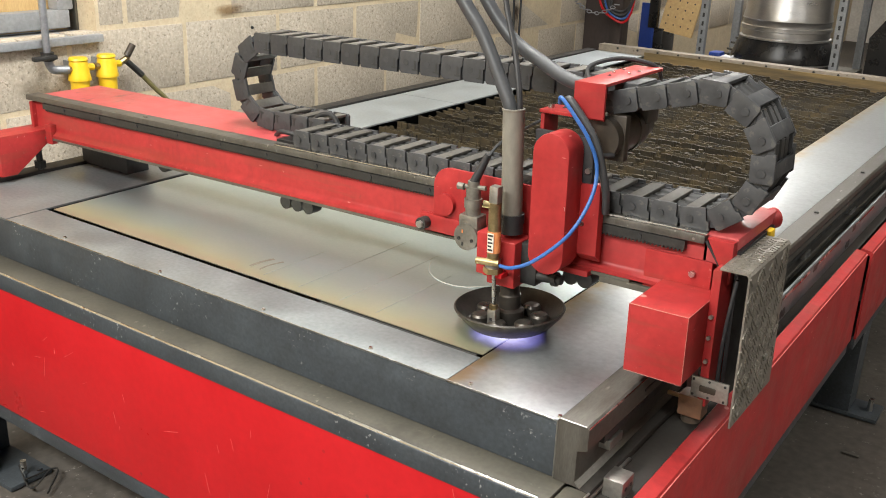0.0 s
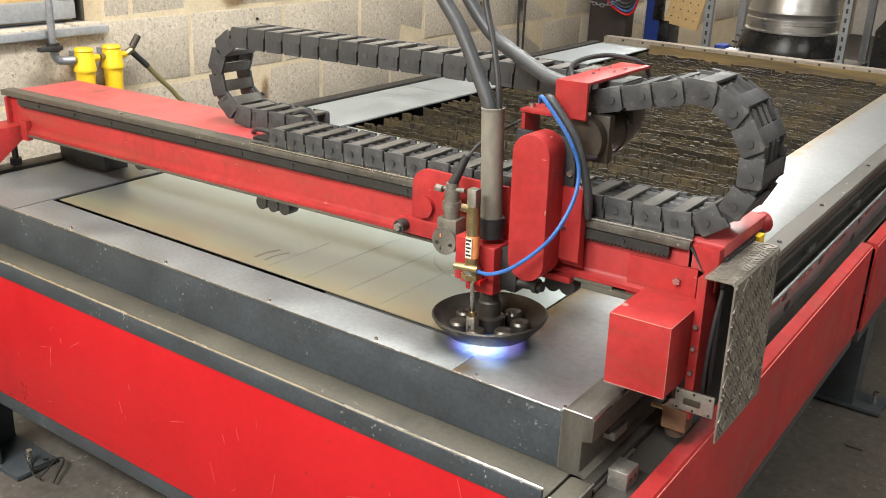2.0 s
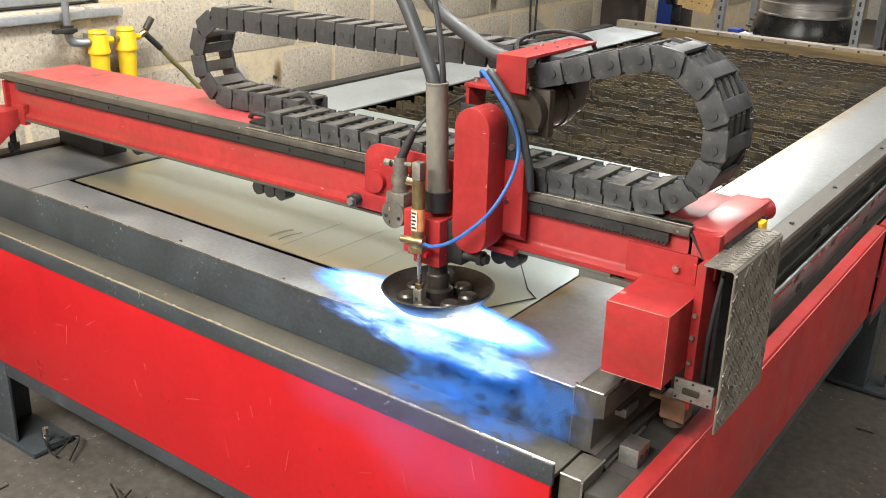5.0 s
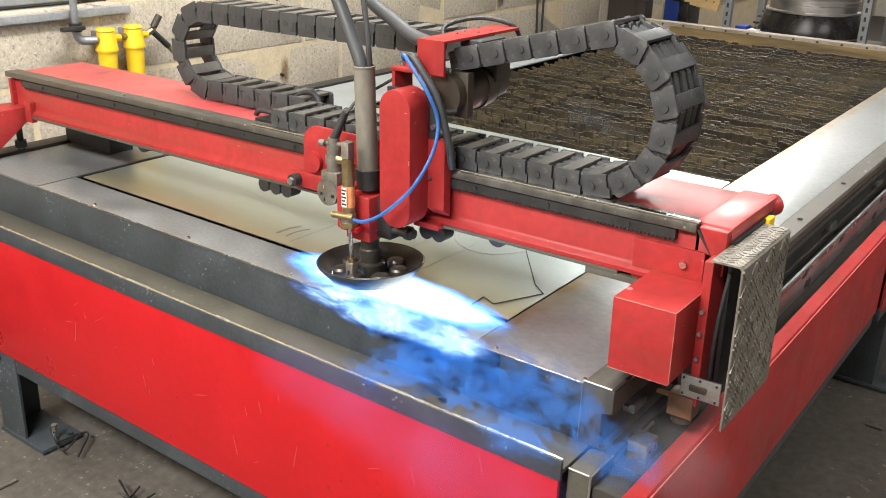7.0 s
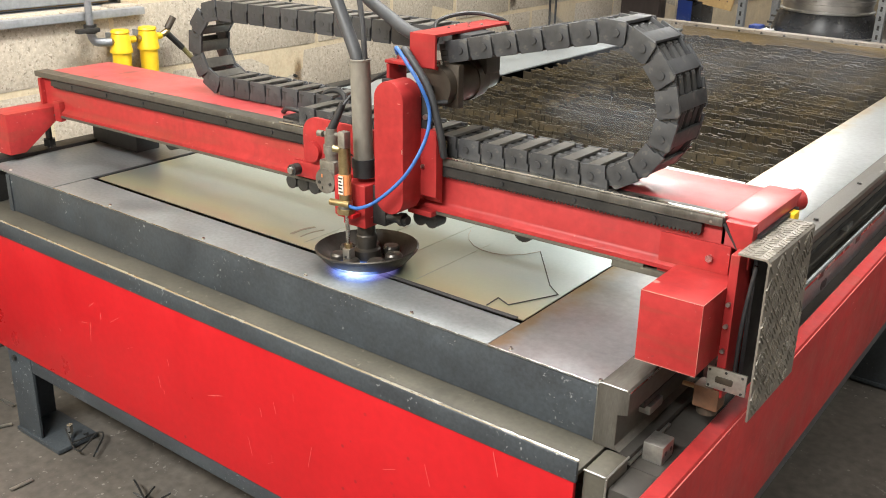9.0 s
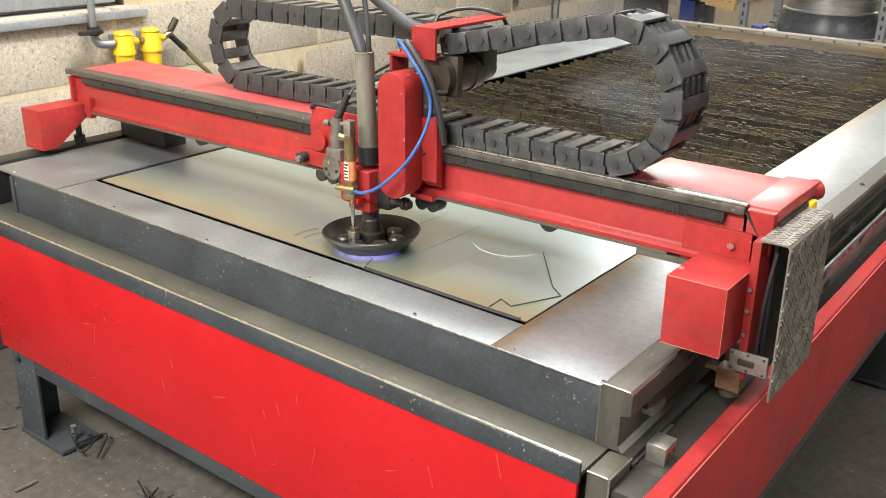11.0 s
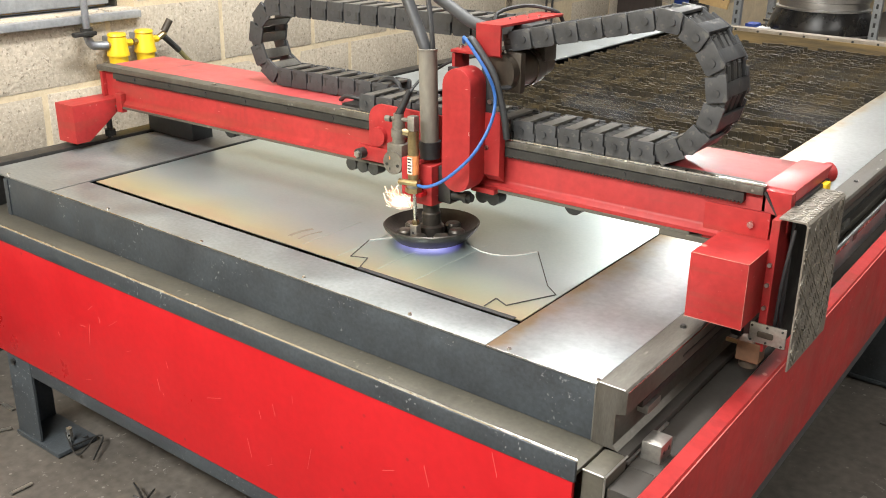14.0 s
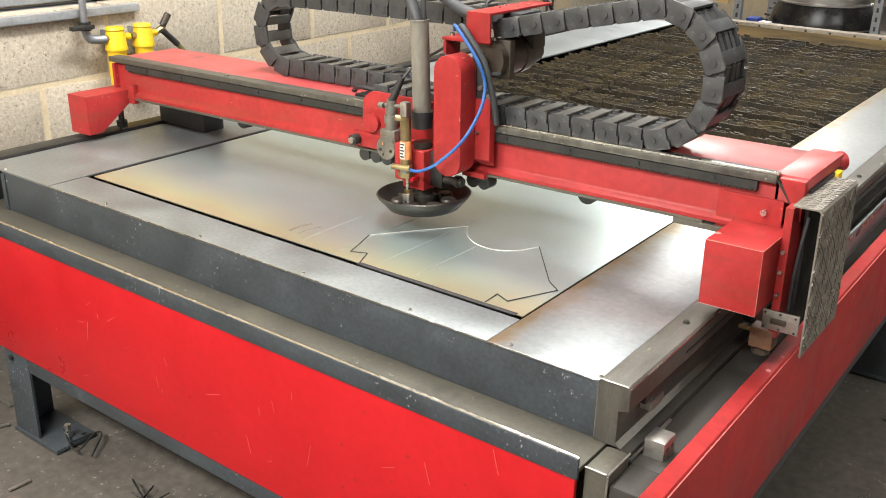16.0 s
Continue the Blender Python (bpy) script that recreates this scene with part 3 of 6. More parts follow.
def setting():
    bm = bmesh.new()
    bmesh.ops.create_grid(bm, x_segments=60, y_segments=60, size=9, matrix=Matrix.Translation((2, 4, 0)))
    for v in bm.verts:
        v.co.z = GROUND - 0.004 + 0.004 * noise.noise(v.co * 1.3)
    tagged(part("floor", bm, M_FLOOR), "dark oil-stained concrete workshop floor", "floor", kind="structure")
    # block wall beside the table, with a window opening
    wall = part("wall_west", bx(-2.28, -2.0615, 0.75, 11, 0, 3.4), M_MORTAR)
    tagged(wall, "pale aggregate concrete block wall with buff mortar joints", "wall", kind="structure")
    part("wall_pier", bx(-2.28, -2.0615, -4.5, -0.25, 0, 3.4), M_MORTAR, wall)
    part("wall_below_window", bx(-2.28, -2.0615, -0.25, 0.75, 0, 1.10), M_MORTAR, wall)
    part("wall_above_window", bx(-2.28, -2.0615, -0.25, 0.75, 2.2, 3.4), M_MORTAR, wall)
    # added enclosing walls, set close to bounce light
    for name, a in (("wall_north", (-2.3, 5, 11, 11.2, 0, 3.4)), ("wall_south", (-2.3, 5, -4.7, -4.5, 0, 3.4)), ("wall_east", (4.9, 5.1, -4.5, 11, 0, 3.4))):
        tagged(part(name, bx(*a), M_PLAINWALL), "plain pale enclosing wall, added to bounce light", "wall", kind="structure")
    # added dark band along the wall's foot; no plinth is known there
    tagged(part("wall_foot_band", bx(-2.058, -2.03, -4.5, 4.05, GROUND, 0.62), M_FOOTBAND), "dark band added along the foot of the wall", "plinth", kind="structure")
    # added pale roof, unseen, bounces the lamps' light
    tagged(part("ceiling", bx(-2.4, 5.2, -4.8, 11.2, 3.4, 3.5), M_ROOF), "plain pale roof, added to bounce light", "ceiling", kind="structure")
    for y, z in ((1.408, 1.094), (1.42, 0.815), (1.427, 0.812)):
        part("drilled_hole", rd((-2.0595, y, z), (-2.0535, y, z), 0.0055, seg=10), M_INK, wall)
    return wall


def wall_blocks(wall):
    """Blocks 440 by 215 mm in half bond on 10 mm joints."""
    rnd = random.Random(4)
    kinds = []
    for k in range(5):
        bm = bmesh.new()
        box(bm, -0.06, 0, -0.2165, 0.2165, -0.1045, 0.1045, bevel=0.005)
        for v in bm.verts:
            v.co += 0.003 * noise.noise_vector(v.co * 9 + Vector((k * 7.3, 0, 0)))
        kinds.append(mesh_of("block", bm, M_BLOCK))
    short = []
    for w in (0.155, 0.2, 0.09):
        bm = bmesh.new()
        box(bm, -0.06, 0, -w / 2, w / 2, -0.1045, 0.1045, bevel=0.005)
        short.append((w, mesh_of("block", bm, M_BLOCK)))
    z_bed, y_ref = 0.917, 1.096
    for row in range(-1, 3):
        zc = z_bed + 0.225 * row + 0.1125
        shift = 0 if row % 2 == 0 else 0.21
        for n in range(-4, 18):
            y0 = y_ref + shift + 0.45 * n
            y1 = y0 + 0.45
            if row >= 1 and y0 < 0.75:
                if y1 > 0.78:
                    w, me = min(short, key=lambda s: abs(s[0] - (y1 - 0.76)))
                    piece("block", me, wall, pose(-2.06, y1 - 0.005 - w / 2, zc))
                continue
            x = -2.06 + rnd.uniform(-0.002, 0.002)
            piece("block", kinds[rnd.randrange(5)], wall, pose(x, (y0 + y1) / 2, zc, rnd.uniform(-0.2, 0.2), 0, rnd.choice((0, 0, 0))))


def window():
    w = thing("window_1", "boarded workshop window with grey frame and sill", "window", kind="structure")
    part("window_sill", bx(-2.2, -2.035, -0.25, 0.755, 1.105, 1.128, bevel=0.003), M_WINFR, w)
    part("window_frame", bx(-2.2, -2.15, -0.25, 0.72, 1.14, 1.195, bevel=0.004), M_WINFR, w, "grey painted bottom rail")
    part("window_frame", bx(-2.2, -2.15, 0.68, 0.735, 1.195, 2.2, bevel=0.004), M_WINFR, w)
    part("board", bx(-2.235, -2.205, -0.25, 0.75, 1.128, 2.2), M_PLY, w, "yellowed plywood board")
    part("reveal", bx(-2.21, -2.15, 0.742, 0.749, 1.13, 2.2), M_LEDGE, w)


# ---------------------------------------------------------------- the cutting table


def table():
    t = thing("cutting_table", "red steel plasma cutting table with grey steel deck and slatted bed", "cutting table")
    # deck strips round the bed
    part("front_strip", bx(BED_L, -0.1925, 0.0, 0.098, TOP - 0.004, TOP, bevel=0.001), M_STRIP, t, "brownish bare steel front deck strip")
    part("right_strip", bx(-0.1915, 0.0055, 0.0, FAR, TOP - 0.004, TOP, bevel=0.001), M_EDGE, t, "bright bare steel deck strip")
    for a, b, m in ((0.0, 0.86, M_STRIP), (0.864, 1.80, M_GALV), (1.804, 2.72, M_GALV), (2.724, FAR, M_GALV)):
        part("left_strip", bx(-1.665, BED_L - 0.004, a, b, TOP - 0.004, TOP + (0.001 if m is M_GALV else 0)), m, t)
    # stepped dark front
    part("front_channel", bx(-1.60, 0.004, 0.003, 0.03, 0.75, TOP - 0.005, bevel=0.002), M_DARK, t, "dark blue-grey front channel with flaked edge")
    part("front_ledge", bx(-1.72, 0.026, -0.083, 0.034, 0.742, 0.7496, bevel=0.001), M_LEDGE, t, "grimy olive-grey steel ledge")
    part("front_lip", bx(-1.60, 0.028, -0.0895, -0.083, 0.7345, 0.770, bevel=0.0015), M_DARK, t, "dark chipped lip")
    part("lip_edge", rd((-1.6, -0.0855, 0.7705), (0.028, -0.0855, 0.7705), 0.0024, seg=8), M_BRIGHT, t, "worn bright lip edge")
    part("front_panel", bx(-1.588, 0.024, -0.0865, -0.078, 0.424, 0.7465, bevel=0.002), M_RED, t, "glossy red front panel with scratches")
    part("front_bottom_rail", bx(-1.555, 0.03, -0.078, -0.02, 0.378, 0.424, bevel=0.004), M_DARK, t)
    part("corner_post", bx(0.03, 0.068, -0.074, -0.002, 0.36, 0.752, bevel=0.007), M_LEDGE, t, "dark square corner post")
    # side beam and red side panels
    part("side_beam", bx(0.0, 0.118, 0.0, FAR + 0.05, 0.66, 0.735, bevel=0.004), M_GREASE, t)
    part("side_beam_end", bx(0.07, 0.118, -0.07, 0.0, 0.5, 0.735, bevel=0.003), M_GREASE, t)
    prof = [(0.118, 0.742), (0.124, 0.752), (0.148, 0.748), (0.152, 0.742), (0.152, 0.50), (0.146, 0.50), (0.146, 0.735), (0.122, 0.738)]
    for a, b in ((-0.09, 1.405), (1.418, FAR + 0.05)):
        bm = bmesh.new()
        dx = 0.0 if a < 0 else 0.010
        prism(bm, [(x + dx, z) for x, z in prof], "y", a, b)
        part("side_panel", bm, M_REDW, t, "folded red side panel")
        # pale rod puts the highlight of the fold into colour
        part("fold_highlight", rd((0.1515 + dx, a, 0.7435), (0.1515 + dx, b, 0.7435), 0.0011, seg=6), M_SCRATCH_GLINT, t)
        part("side_bottom_rail", bx(0.11 + dx, 0.147 + dx, a + 0.02, b, 0.46, 0.5, bevel=0.003), M_DARK, t)
    part("left_side", bx(-1.60, -1.585, 0.0, FAR, 0.45, 0.84), M_DARK, t)
    part("rear_frame", bx(-1.66, 0.0, FAR, FAR + 0.06, 0.5, TOP + 0.035, bevel=0.004), M_REAR, t, "rusty raised rear frame")
    for k in range(14):
        part("rivet", rd((-1.55 + 0.11 * k, FAR - 0.003, TOP + 0.024), (-1.55 + 0.11 * k, FAR, TOP + 0.024), 0.006, seg=8), M_RACK, t)
    part("rear_liner", bx(BED_L, BED_R, FAR - 0.012, FAR - 0.002, 0.62, TOP + 0.02), M_REARLINE, t, "rust streaked bed liner")
    part("bed_liner", bx(BED_L - 0.012, BED_L - 0.004, 0.1, FAR, 0.60, TOP - 0.05), M_RUSTW, t)
    part("bed_liner", bx(BED_R - 0.002, BED_R + 0.006, 0.1, FAR, 0.60, TOP - 0.006), M_RUSTW, t, "rust stained bed liner")
    part("bed_floor", bx(BED_L, BED_R, 0.03, FAR, 0.58, 0.60), M_RUSTW, t)
    # guide rail with its end step
    bm = bmesh.new()
    prism(bm, [(0.006, 0.75), (0.006, 0.850), (0.010, 0.855), (0.053, 0.855), (0.057, 0.850), (0.057, 0.815), (0.041, 0.810), (0.041, 0.757), (0.050, 0.750)], "y", 0.0, FAR, bevel=0.0012)
    part("guide_rail", bm, M_RAIL, t, "ground steel guide rail with brown grease film")
    bm = bmesh.new()
    box(bm, 0.044, 0.056, 0.06, FAR, 0.800, 0.812)
    part("rack", bm, M_RACK, t)
    bm = bmesh.new()
    prism(bm, [(0.0572, -0.002), (0.070, -0.002), (0.0705, 0.14), (0.0572, 0.14)], "z", 0.7365, 0.7415, bevel=0.001)
    part("foot_flange", bm, M_ALU, t, "bare steel foot flange")
    part("rail_foot", bx(0.0435, 0.066, 0.0, FAR, 0.736, 0.749, bevel=0.002), M_GREASE, t)
    for y in (0.075, 0.62, 1.14, 1.6, 2.1):
        part("slot_plate", bx(0.0412, 0.0595, y, y + 0.045, 0.782, 0.796), M_ALU, t, "small bare slotted plate")
    part("rail_angle", bx(0.088, 0.094, 0.56, FAR, 0.736, 0.797, bevel=0.0015), M_STRIP, t, "grey steel angle with slotted top")
    for y in (0.60, 0.84, 1.12, 1.50, 1.9, 2.3):
        part("bright_slot", bx(0.0942, 0.0952, y, y + 0.21, 0.785, 0.791), M_BRIGHT, t, "thin bright worn slot")
        part("slot_end", bx(0.0942, 0.0950, y - 0.035, y - 0.004, 0.776, 0.790), M_RACK, t)
    for y in (0.845, 1.42, 2.1):
        bm = bmesh.new()
        rod(bm, (0.0938, y, 0.751), (0.0946, y, 0.751), 0.011, seg=16)
        rod(bm, (0.0938, y + 0.02, 0.751), (0.0946, y + 0.02, 0.751), 0.011, seg=16)
        part("oval_hole", bm, M_INK, t)
    part("deck_edge", rd((BED_L, 0.0005, TOP - 0.0012), (0.0, 0.0005, TOP - 0.0012), 0.0011, seg=6), M_BRIGHT, t, "worn bright deck edge")
    part("worn_corner", rd((0.0045, 0.0025, 0.752), (0.0045, 0.0025, TOP - 0.004), 0.0013, seg=6), M_ALU, t)
    part("worn_corner", rd((0.057, 0.0, 0.852), (0.057, 0.42, 0.852), 0.0012, seg=6), M_BRIGHT, t)
    part("worn_corner", rd((0.010, -0.0005, 0.8545), (0.053, -0.0005, 0.8545), 0.0012, seg=6), M_ALU, t)
    for a, c in (((0.068, -0.074, 0.752), (0.068, -0.004, 0.752)), ((0.032, -0.074, 0.752), (0.066, -0.074, 0.752)), ((0.068, -0.074, 0.40), (0.068, -0.074, 0.75))):
        part("worn_corner", rd(a, c, 0.0018, seg=6), M_ALU, t)
    for y in (0.2, 0.8, 1.4, 2.0):
        part("groove", bx(0.0572, 0.0582, y, y + 0.58, 0.829, 0.833), M_RACK, t)
    rnd = random.Random(31)
    for k in range(22):
        s = rnd.uniform(0.008, 0.05)
        part("scratch", bx(-0.0003, 0.0003, -0.0002, 0.0002, 0, s, m=pose(rnd.uniform(-1.45, -0.05), -0.08665, rnd.uniform(0.46, 0.69), 0, rnd.choice((-20, -12, 10, 60, 75)) + rnd.uniform(-8, 8), 0)), M_SCRATCH_GLINT, t)
    part("left_rail", bx(-1.725, -1.672, -0.02, FAR, 0.75, 0.857, bevel=0.003), M_RACK, t, "dark oily guide rail")
    part("stop_block", bx(0.074, 0.106, 0.028, 0.068, 0.735, 0.766, bevel=0.002), M_ALU, t, "small pale machined stop block")
    for y in (0.039, 0.057):
        part("bolt_hole", rd((0.106, y, 0.752), (0.1066, y, 0.752), 0.0035, seg=10), M_INK, t)
    # screws along the front
    for x in (-1.60, -1.205, -0.897, -0.613, -0.364, -0.164, -0.006):
        screw_head(t, x + 0.01, 0.010, TOP)
    for x in (-1.12, -0.45, -0.02):
        screw_head(t, x, -0.06, 0.75, 0.003)
    for y in (0.25, 0.6, 0.95, 1.3, 1.8, 2.4, 3.0):
        screw_head(t, 0.032, y, 0.8555, 0.006, M_RACK)
    # legs
    for x, y in ((-1.512, -0.029), (0.101, 1.66), (-1.512, 1.66), (0.101, FAR - 0.1), (-1.512, FAR - 0.1)):
        bm = bmesh.new()
        prism(bm, [(x - 0.05, y - 0.05), (x + 0.05, y - 0.05), (x + 0.05, y - 0.044), (x - 0.044, y - 0.044), (x - 0.044, y + 0.05), (x - 0.05, y + 0.05)] if x < -1
              else [(x - 0.05, y - 0.05), (x + 0.05, y - 0.05), (x + 0.05, y + 0.05), (x - 0.05, y + 0.05)], "z", GROUND + 0.012, 0.50 if x > -1 else 0.424, bevel=0.001)
        leg = part("leg", bm, M_DARK, t)
        part("foot_plate", bx(x - 0.055, x + 0.13, y - 0.055, y + 0.055, GROUND, GROUND + 0.012, bevel=0.002), M_DARK, leg)
        part("foot_bolt", rd((x + 0.10, y, GROUND + 0.012), (x + 0.10, y, GROUND + 0.05), 0.008, seg=6), M_BRIGHT, leg)
        if y < 0.5:
            part("leg_bolt", rd((x - 0.02, y - 0.05, 0.40), (x - 0.02, y - 0.056, 0.40), 0.008, seg=6), M_RACK, leg)
    # unseen added plate keeps parked glow out of the bed
    part("glow_stop", bx(-1.58, 0.0, 0.116, 0.122, 0.58, TOP - 0.03), M_RUSTW, t)
    part("cross_beam", bx(-1.54, 0.1, 0.05, 0.09, 0.38, 0.46, bevel=0.004), M_DARK, t)
    part("side_lower_beam", bx(0.02, 0.09, 0.0, FAR, 0.42, 0.52, bevel=0.004), M_DARK, t)
    return t


def slats(t):
    """Rusty bed slats across the bed with burnt, notched top edges and cross spacers."""
    rnd = random.Random(11)
    kinds = []
    for k in range(8):
        bm = bmesh.new()
        n = 90
        top, last = [], 0.0
        for i in range(n + 1):
            if rnd.random() < 0.5:
                last = -abs(rnd.gauss(0, 0.0045)) - (0.012 if rnd.random() < 0.15 else 0)
            top.append(last)
        w = BED_R - BED_L
        cuts = [0.0]
        for i in range(n):
            cuts.append(cuts[-1] + rnd.uniform(0.25, 2.0))
        for i in range(n):
            x0, x1 = BED_L + w * cuts[i] / cuts[n], BED_L + w * cuts[i + 1] / cuts[n] - 0.0004
            y = 0.004 * math.sin(i * 0.5 + k) + 0.003 * math.sin(i * 1.7 + 2 * k)
            h = top[i]
            v = [bm.verts.new(c) for c in ((x0, y - 0.002, -0.12), (x1, y - 0.002, -0.12), (x1, y - 0.002, h), (x0, y - 0.002, h),
                                           (x0, y + 0.002, -0.12), (x1, y + 0.002, -0.12), (x1, y + 0.002, h), (x0, y + 0.002, h))]
            for f in ((0, 1, 2, 3), (7, 6, 5, 4), (3, 2, 6, 7), (1, 5, 6, 2), (4, 0, 3, 7)):
                bm.faces.new([v[q] for q in f])
            if rnd.random() < 0.18:
                s = rnd.uniform(0.002, 0.005)
                box(bm, x0 - s * rnd.uniform(0.6, 3), x0 + s * rnd.uniform(0.6, 3), y - s, y + s * 1.4, h - s, h + s * 0.35)
        kinds.append(mesh_of("slat", bm, M_RUST, 0))
    n = 92
    for i in range(n):
        y = 0.15 + (FAR - 0.2) * i / n
        piece("slat", kinds[rnd.randrange(8)], t, pose(rnd.uniform(-0.003, 0.003), y + rnd.uniform(-0.006, 0.006), TOP - 0.008 + rnd.uniform(-0.008, 0.002), rnd.uniform(-8, 8), 0, rnd.uniform(-0.3, 0.3)))


def sheet():
    bm = bmesh.new()
    nx, ny = 60, 50
    x0, x1, y0, y1 = BED_L + 0.017, BED_R - 0.001, 0.108, 1.13
    grid = {}
    for j in range(ny + 1):
        for i in range(nx + 1):
            x, y = x0 + (x1 - x0) * i / nx, y0 + (y1 - y0) * j / ny
            z = TOP + 0.0015 + 0.0005 * noise.noise(Vector((x * 2.1, y * 2.1, 0)))
            grid[i, j] = (bm.verts.new((x, y, z)), bm.verts.new((x, y, z - 0.002)))
    for j in range(ny):
        for i in range(nx):
            q = [grid[i, j], grid[i + 1, j], grid[i + 1, j + 1], grid[i, j + 1]]
            bm.faces.new([v[0] for v in q])
            bm.faces.new([v[1] for v in q][::-1])
    for i in range(nx):
        for j in (0, ny):
            bm.faces.new((grid[i, j][0], grid[i, j][1], grid[i + 1, j][1], grid[i + 1, j][0]))
    for j in range(ny):
        for i in (0, nx):
            bm.faces.new((grid[i, j][0], grid[i, j][1], grid[i, j + 1][1], grid[i, j + 1][0]))
    s = part("steel_sheet", bm, M_SHEET)
    return tagged(s, "thin bare steel sheet with straw heat tint, being cut", "steel sheet")
M_BLOCKRUST = mat("rust_brown_steel", (0.17, 0.085, 0.045), (0.09, 0.05, 0.03), rough=0.55, metal=0.3, scale=20, fine=120, bump=0.1)
M_RAG = mat("white_cotton", (0.72, 0.72, 0.74), (0.58, 0.58, 0.60), rough=0.95, scale=30, fine=200, bump=0.3)
M_CAST = mat("grey_cast_metal", (0.24, 0.225, 0.195), (0.15, 0.14, 0.12), rough=0.5, metal=0.6, scale=30, fine=150, bump=0.08)

# ---------------------------------------------------------------- the gantry (front face of the beam at y = 0)
TILT = Matrix.Translation((-0.8, 0, 1.0)) @ pose(0, 0, 0, 0, -1.0, 0) @ Matrix.Translation((0.8, 0, -1.0))


def gantry():
    g = thing("gantry", "long red steel gantry beam with rack and bright guide rail", "gantry")
    bm = bmesh.new()
    prism(bm, [(0.0, 0.985), (0.0, 1.052), (0.004, 1.058), (0.20, 1.058), (0.20, 0.972), (0.012, 0.9665), (-0.012, 0.9665), (-0.012, 0.973), (-0.003, 0.979)], "x", -1.697, 0.10, bevel=0.0015)
    part("beam", bm, M_REDW, g, "worn red painted beam")
    part("lower_flange", bx(-1.66, -0.02, -0.014, 0.01, 0.9605, 0.966, bevel=0.001), M_LEDGE, g, "brown grimy lower flange")
    part("left_cover", bx(-1.700, -0.80, 0.028, 0.2, 1.0585, 1.0635, bevel=0.002), M_REDTOP, g, "red sheet cover")
    part("right_cover", bx(-0.79, 0.0895, 0.028, 0.2, 1.0585, 1.0625, bevel=0.002), M_REDTOP, g, "scuffed red sheet cover")
    part("guide_bar", bx(-1.711, 0.097, -0.012, 0.026, 1.053, 1.067, bevel=0.003), M_RAIL, g, "worn brown guide bar")
    part("bright_bar", bx(-0.83, 0.099, -0.010, 0.002, 1.0672, 1.0705, bevel=0.001), M_BRIGHT, g, "bright worn running face")
    bm = bmesh.new()
    x = -1.63
    outline = [(-1.64, 1.052), (-1.64, 1.0375)]
    while x < 0.06:
        outline += [(x, 1.0375), (x + 0.0016, 1.0335), (x + 0.0034, 1.0335), (x + 0.005, 1.0375)]
        x += 0.0066
    outline += [(0.066, 1.0375), (0.066, 1.052)]
    prism(bm, outline, "y", -0.012, -0.0006)
    part("rack", bm, M_RACK, g, "black toothed rack")
    for k in range(12):
        part("rack_bolt", rd((-1.55 + k * 0.14, -0.012, 1.045), (-1.55 + k * 0.14, -0.0145, 1.045), 0.004, seg=8), M_RUBBER, g)
    for x in (-1.25, -0.62, -0.36):
        part("screw", rd((x, 0.0, 1.067), (x, 0.0, 1.0705), 0.005, seg=10), M_BRIGHT, g)
    # right end: folded cap, motor box, slotted plate
    part("end_gusset", bx(0.0, 0.112, -0.006, -0.0005, 0.958, 1.024, bevel=0.0015), M_REDW, g)
    bm = bmesh.new()
    prism(bm, [(0.103, 1.066), (0.145, 1.066), (0.145, 1.0), (0.131, 0.995), (0.131, 1.016)], "y", -0.018, 0.0, bevel=0.0015)
    part("end_cheek", bm, M_REDW, g)
    part("joint_strip", bx(-0.002, 0.002, -0.0135, -0.0005, -0.026, 0.026, m=pose(0.1145, 0, 1.039, 0, -35, 0)), M_RUBBER, g, "dark folded rubber joint strip")
    part("end_cap", bx(0.09, 0.146, 0.0, 0.2, 1.02, 1.069, bevel=0.004), M_REDTOP, g)
    part("end_knob", rd((0.122, 0.165, 1.050), (0.140, 0.205, 1.052), 0.018, seg=20), M_REDW, g)
    part("end_plate", bx(0.128, 0.142, -0.05, 0.17, 0.80, 1.03, bevel=0.002), M_REDW, g, "red gantry end plate")
    part("end_back", bx(0.146, 0.152, 0.0, 0.17, 0.79, 1.05), M_RUBBER, g)
    part("motor_box", bx(0.033, 0.128, -0.134, 0.03, 0.868, 0.979, bevel=0.0025), M_REDW, g, "boxy red motor cover with worn edges")
    for a, c in (((0.033, -0.134, 0.979), (0.128, -0.134, 0.979)), ((0.128, -0.134, 0.87), (0.128, -0.134, 0.979)), ((0.128, -0.134, 0.979), (0.128, -0.02, 0.979)), ((0.033, -0.134, 0.868), (0.128, -0.134, 0.868))):
        part("worn_edge", rd(a, c, 0.0005, seg=6), M_WORN, g)
    part("hex_bolt", rd((0.082, -0.006, 1.0), (0.082, -0.012, 1.0), 0.006, seg=6), M_BRIGHT, g)
    for z in (0.88, 0.92, 0.955):
        part("hex_bolt", rd((0.135, -0.051, z), (0.135, -0.057, z), 0.0035, seg=6), M_ALU, g)
    bm = bmesh.new()
    box(bm, 0.118, 0.178, -0.058, -0.054, 0.818, 0.853, bevel=0.001)
    sp = part("slotted_plate", bm, M_ALU, g, "pale zinc slotted plate")
    part("slot", bx(0.132, 0.158, -0.0595, -0.0581, 0.830, 0.840, bevel=0.002), M_MOTOR, sp)
    for dx, dz in ((0.122, 0.822), (0.122, 0.848), (0.172, 0.822), (0.172, 0.848), (0.147, 0.822), (0.147, 0.849)):
        part("hole", rd((dx, -0.0581, dz), (dx, -0.0595, dz), 0.002, seg=8), M_RUBBER, sp)
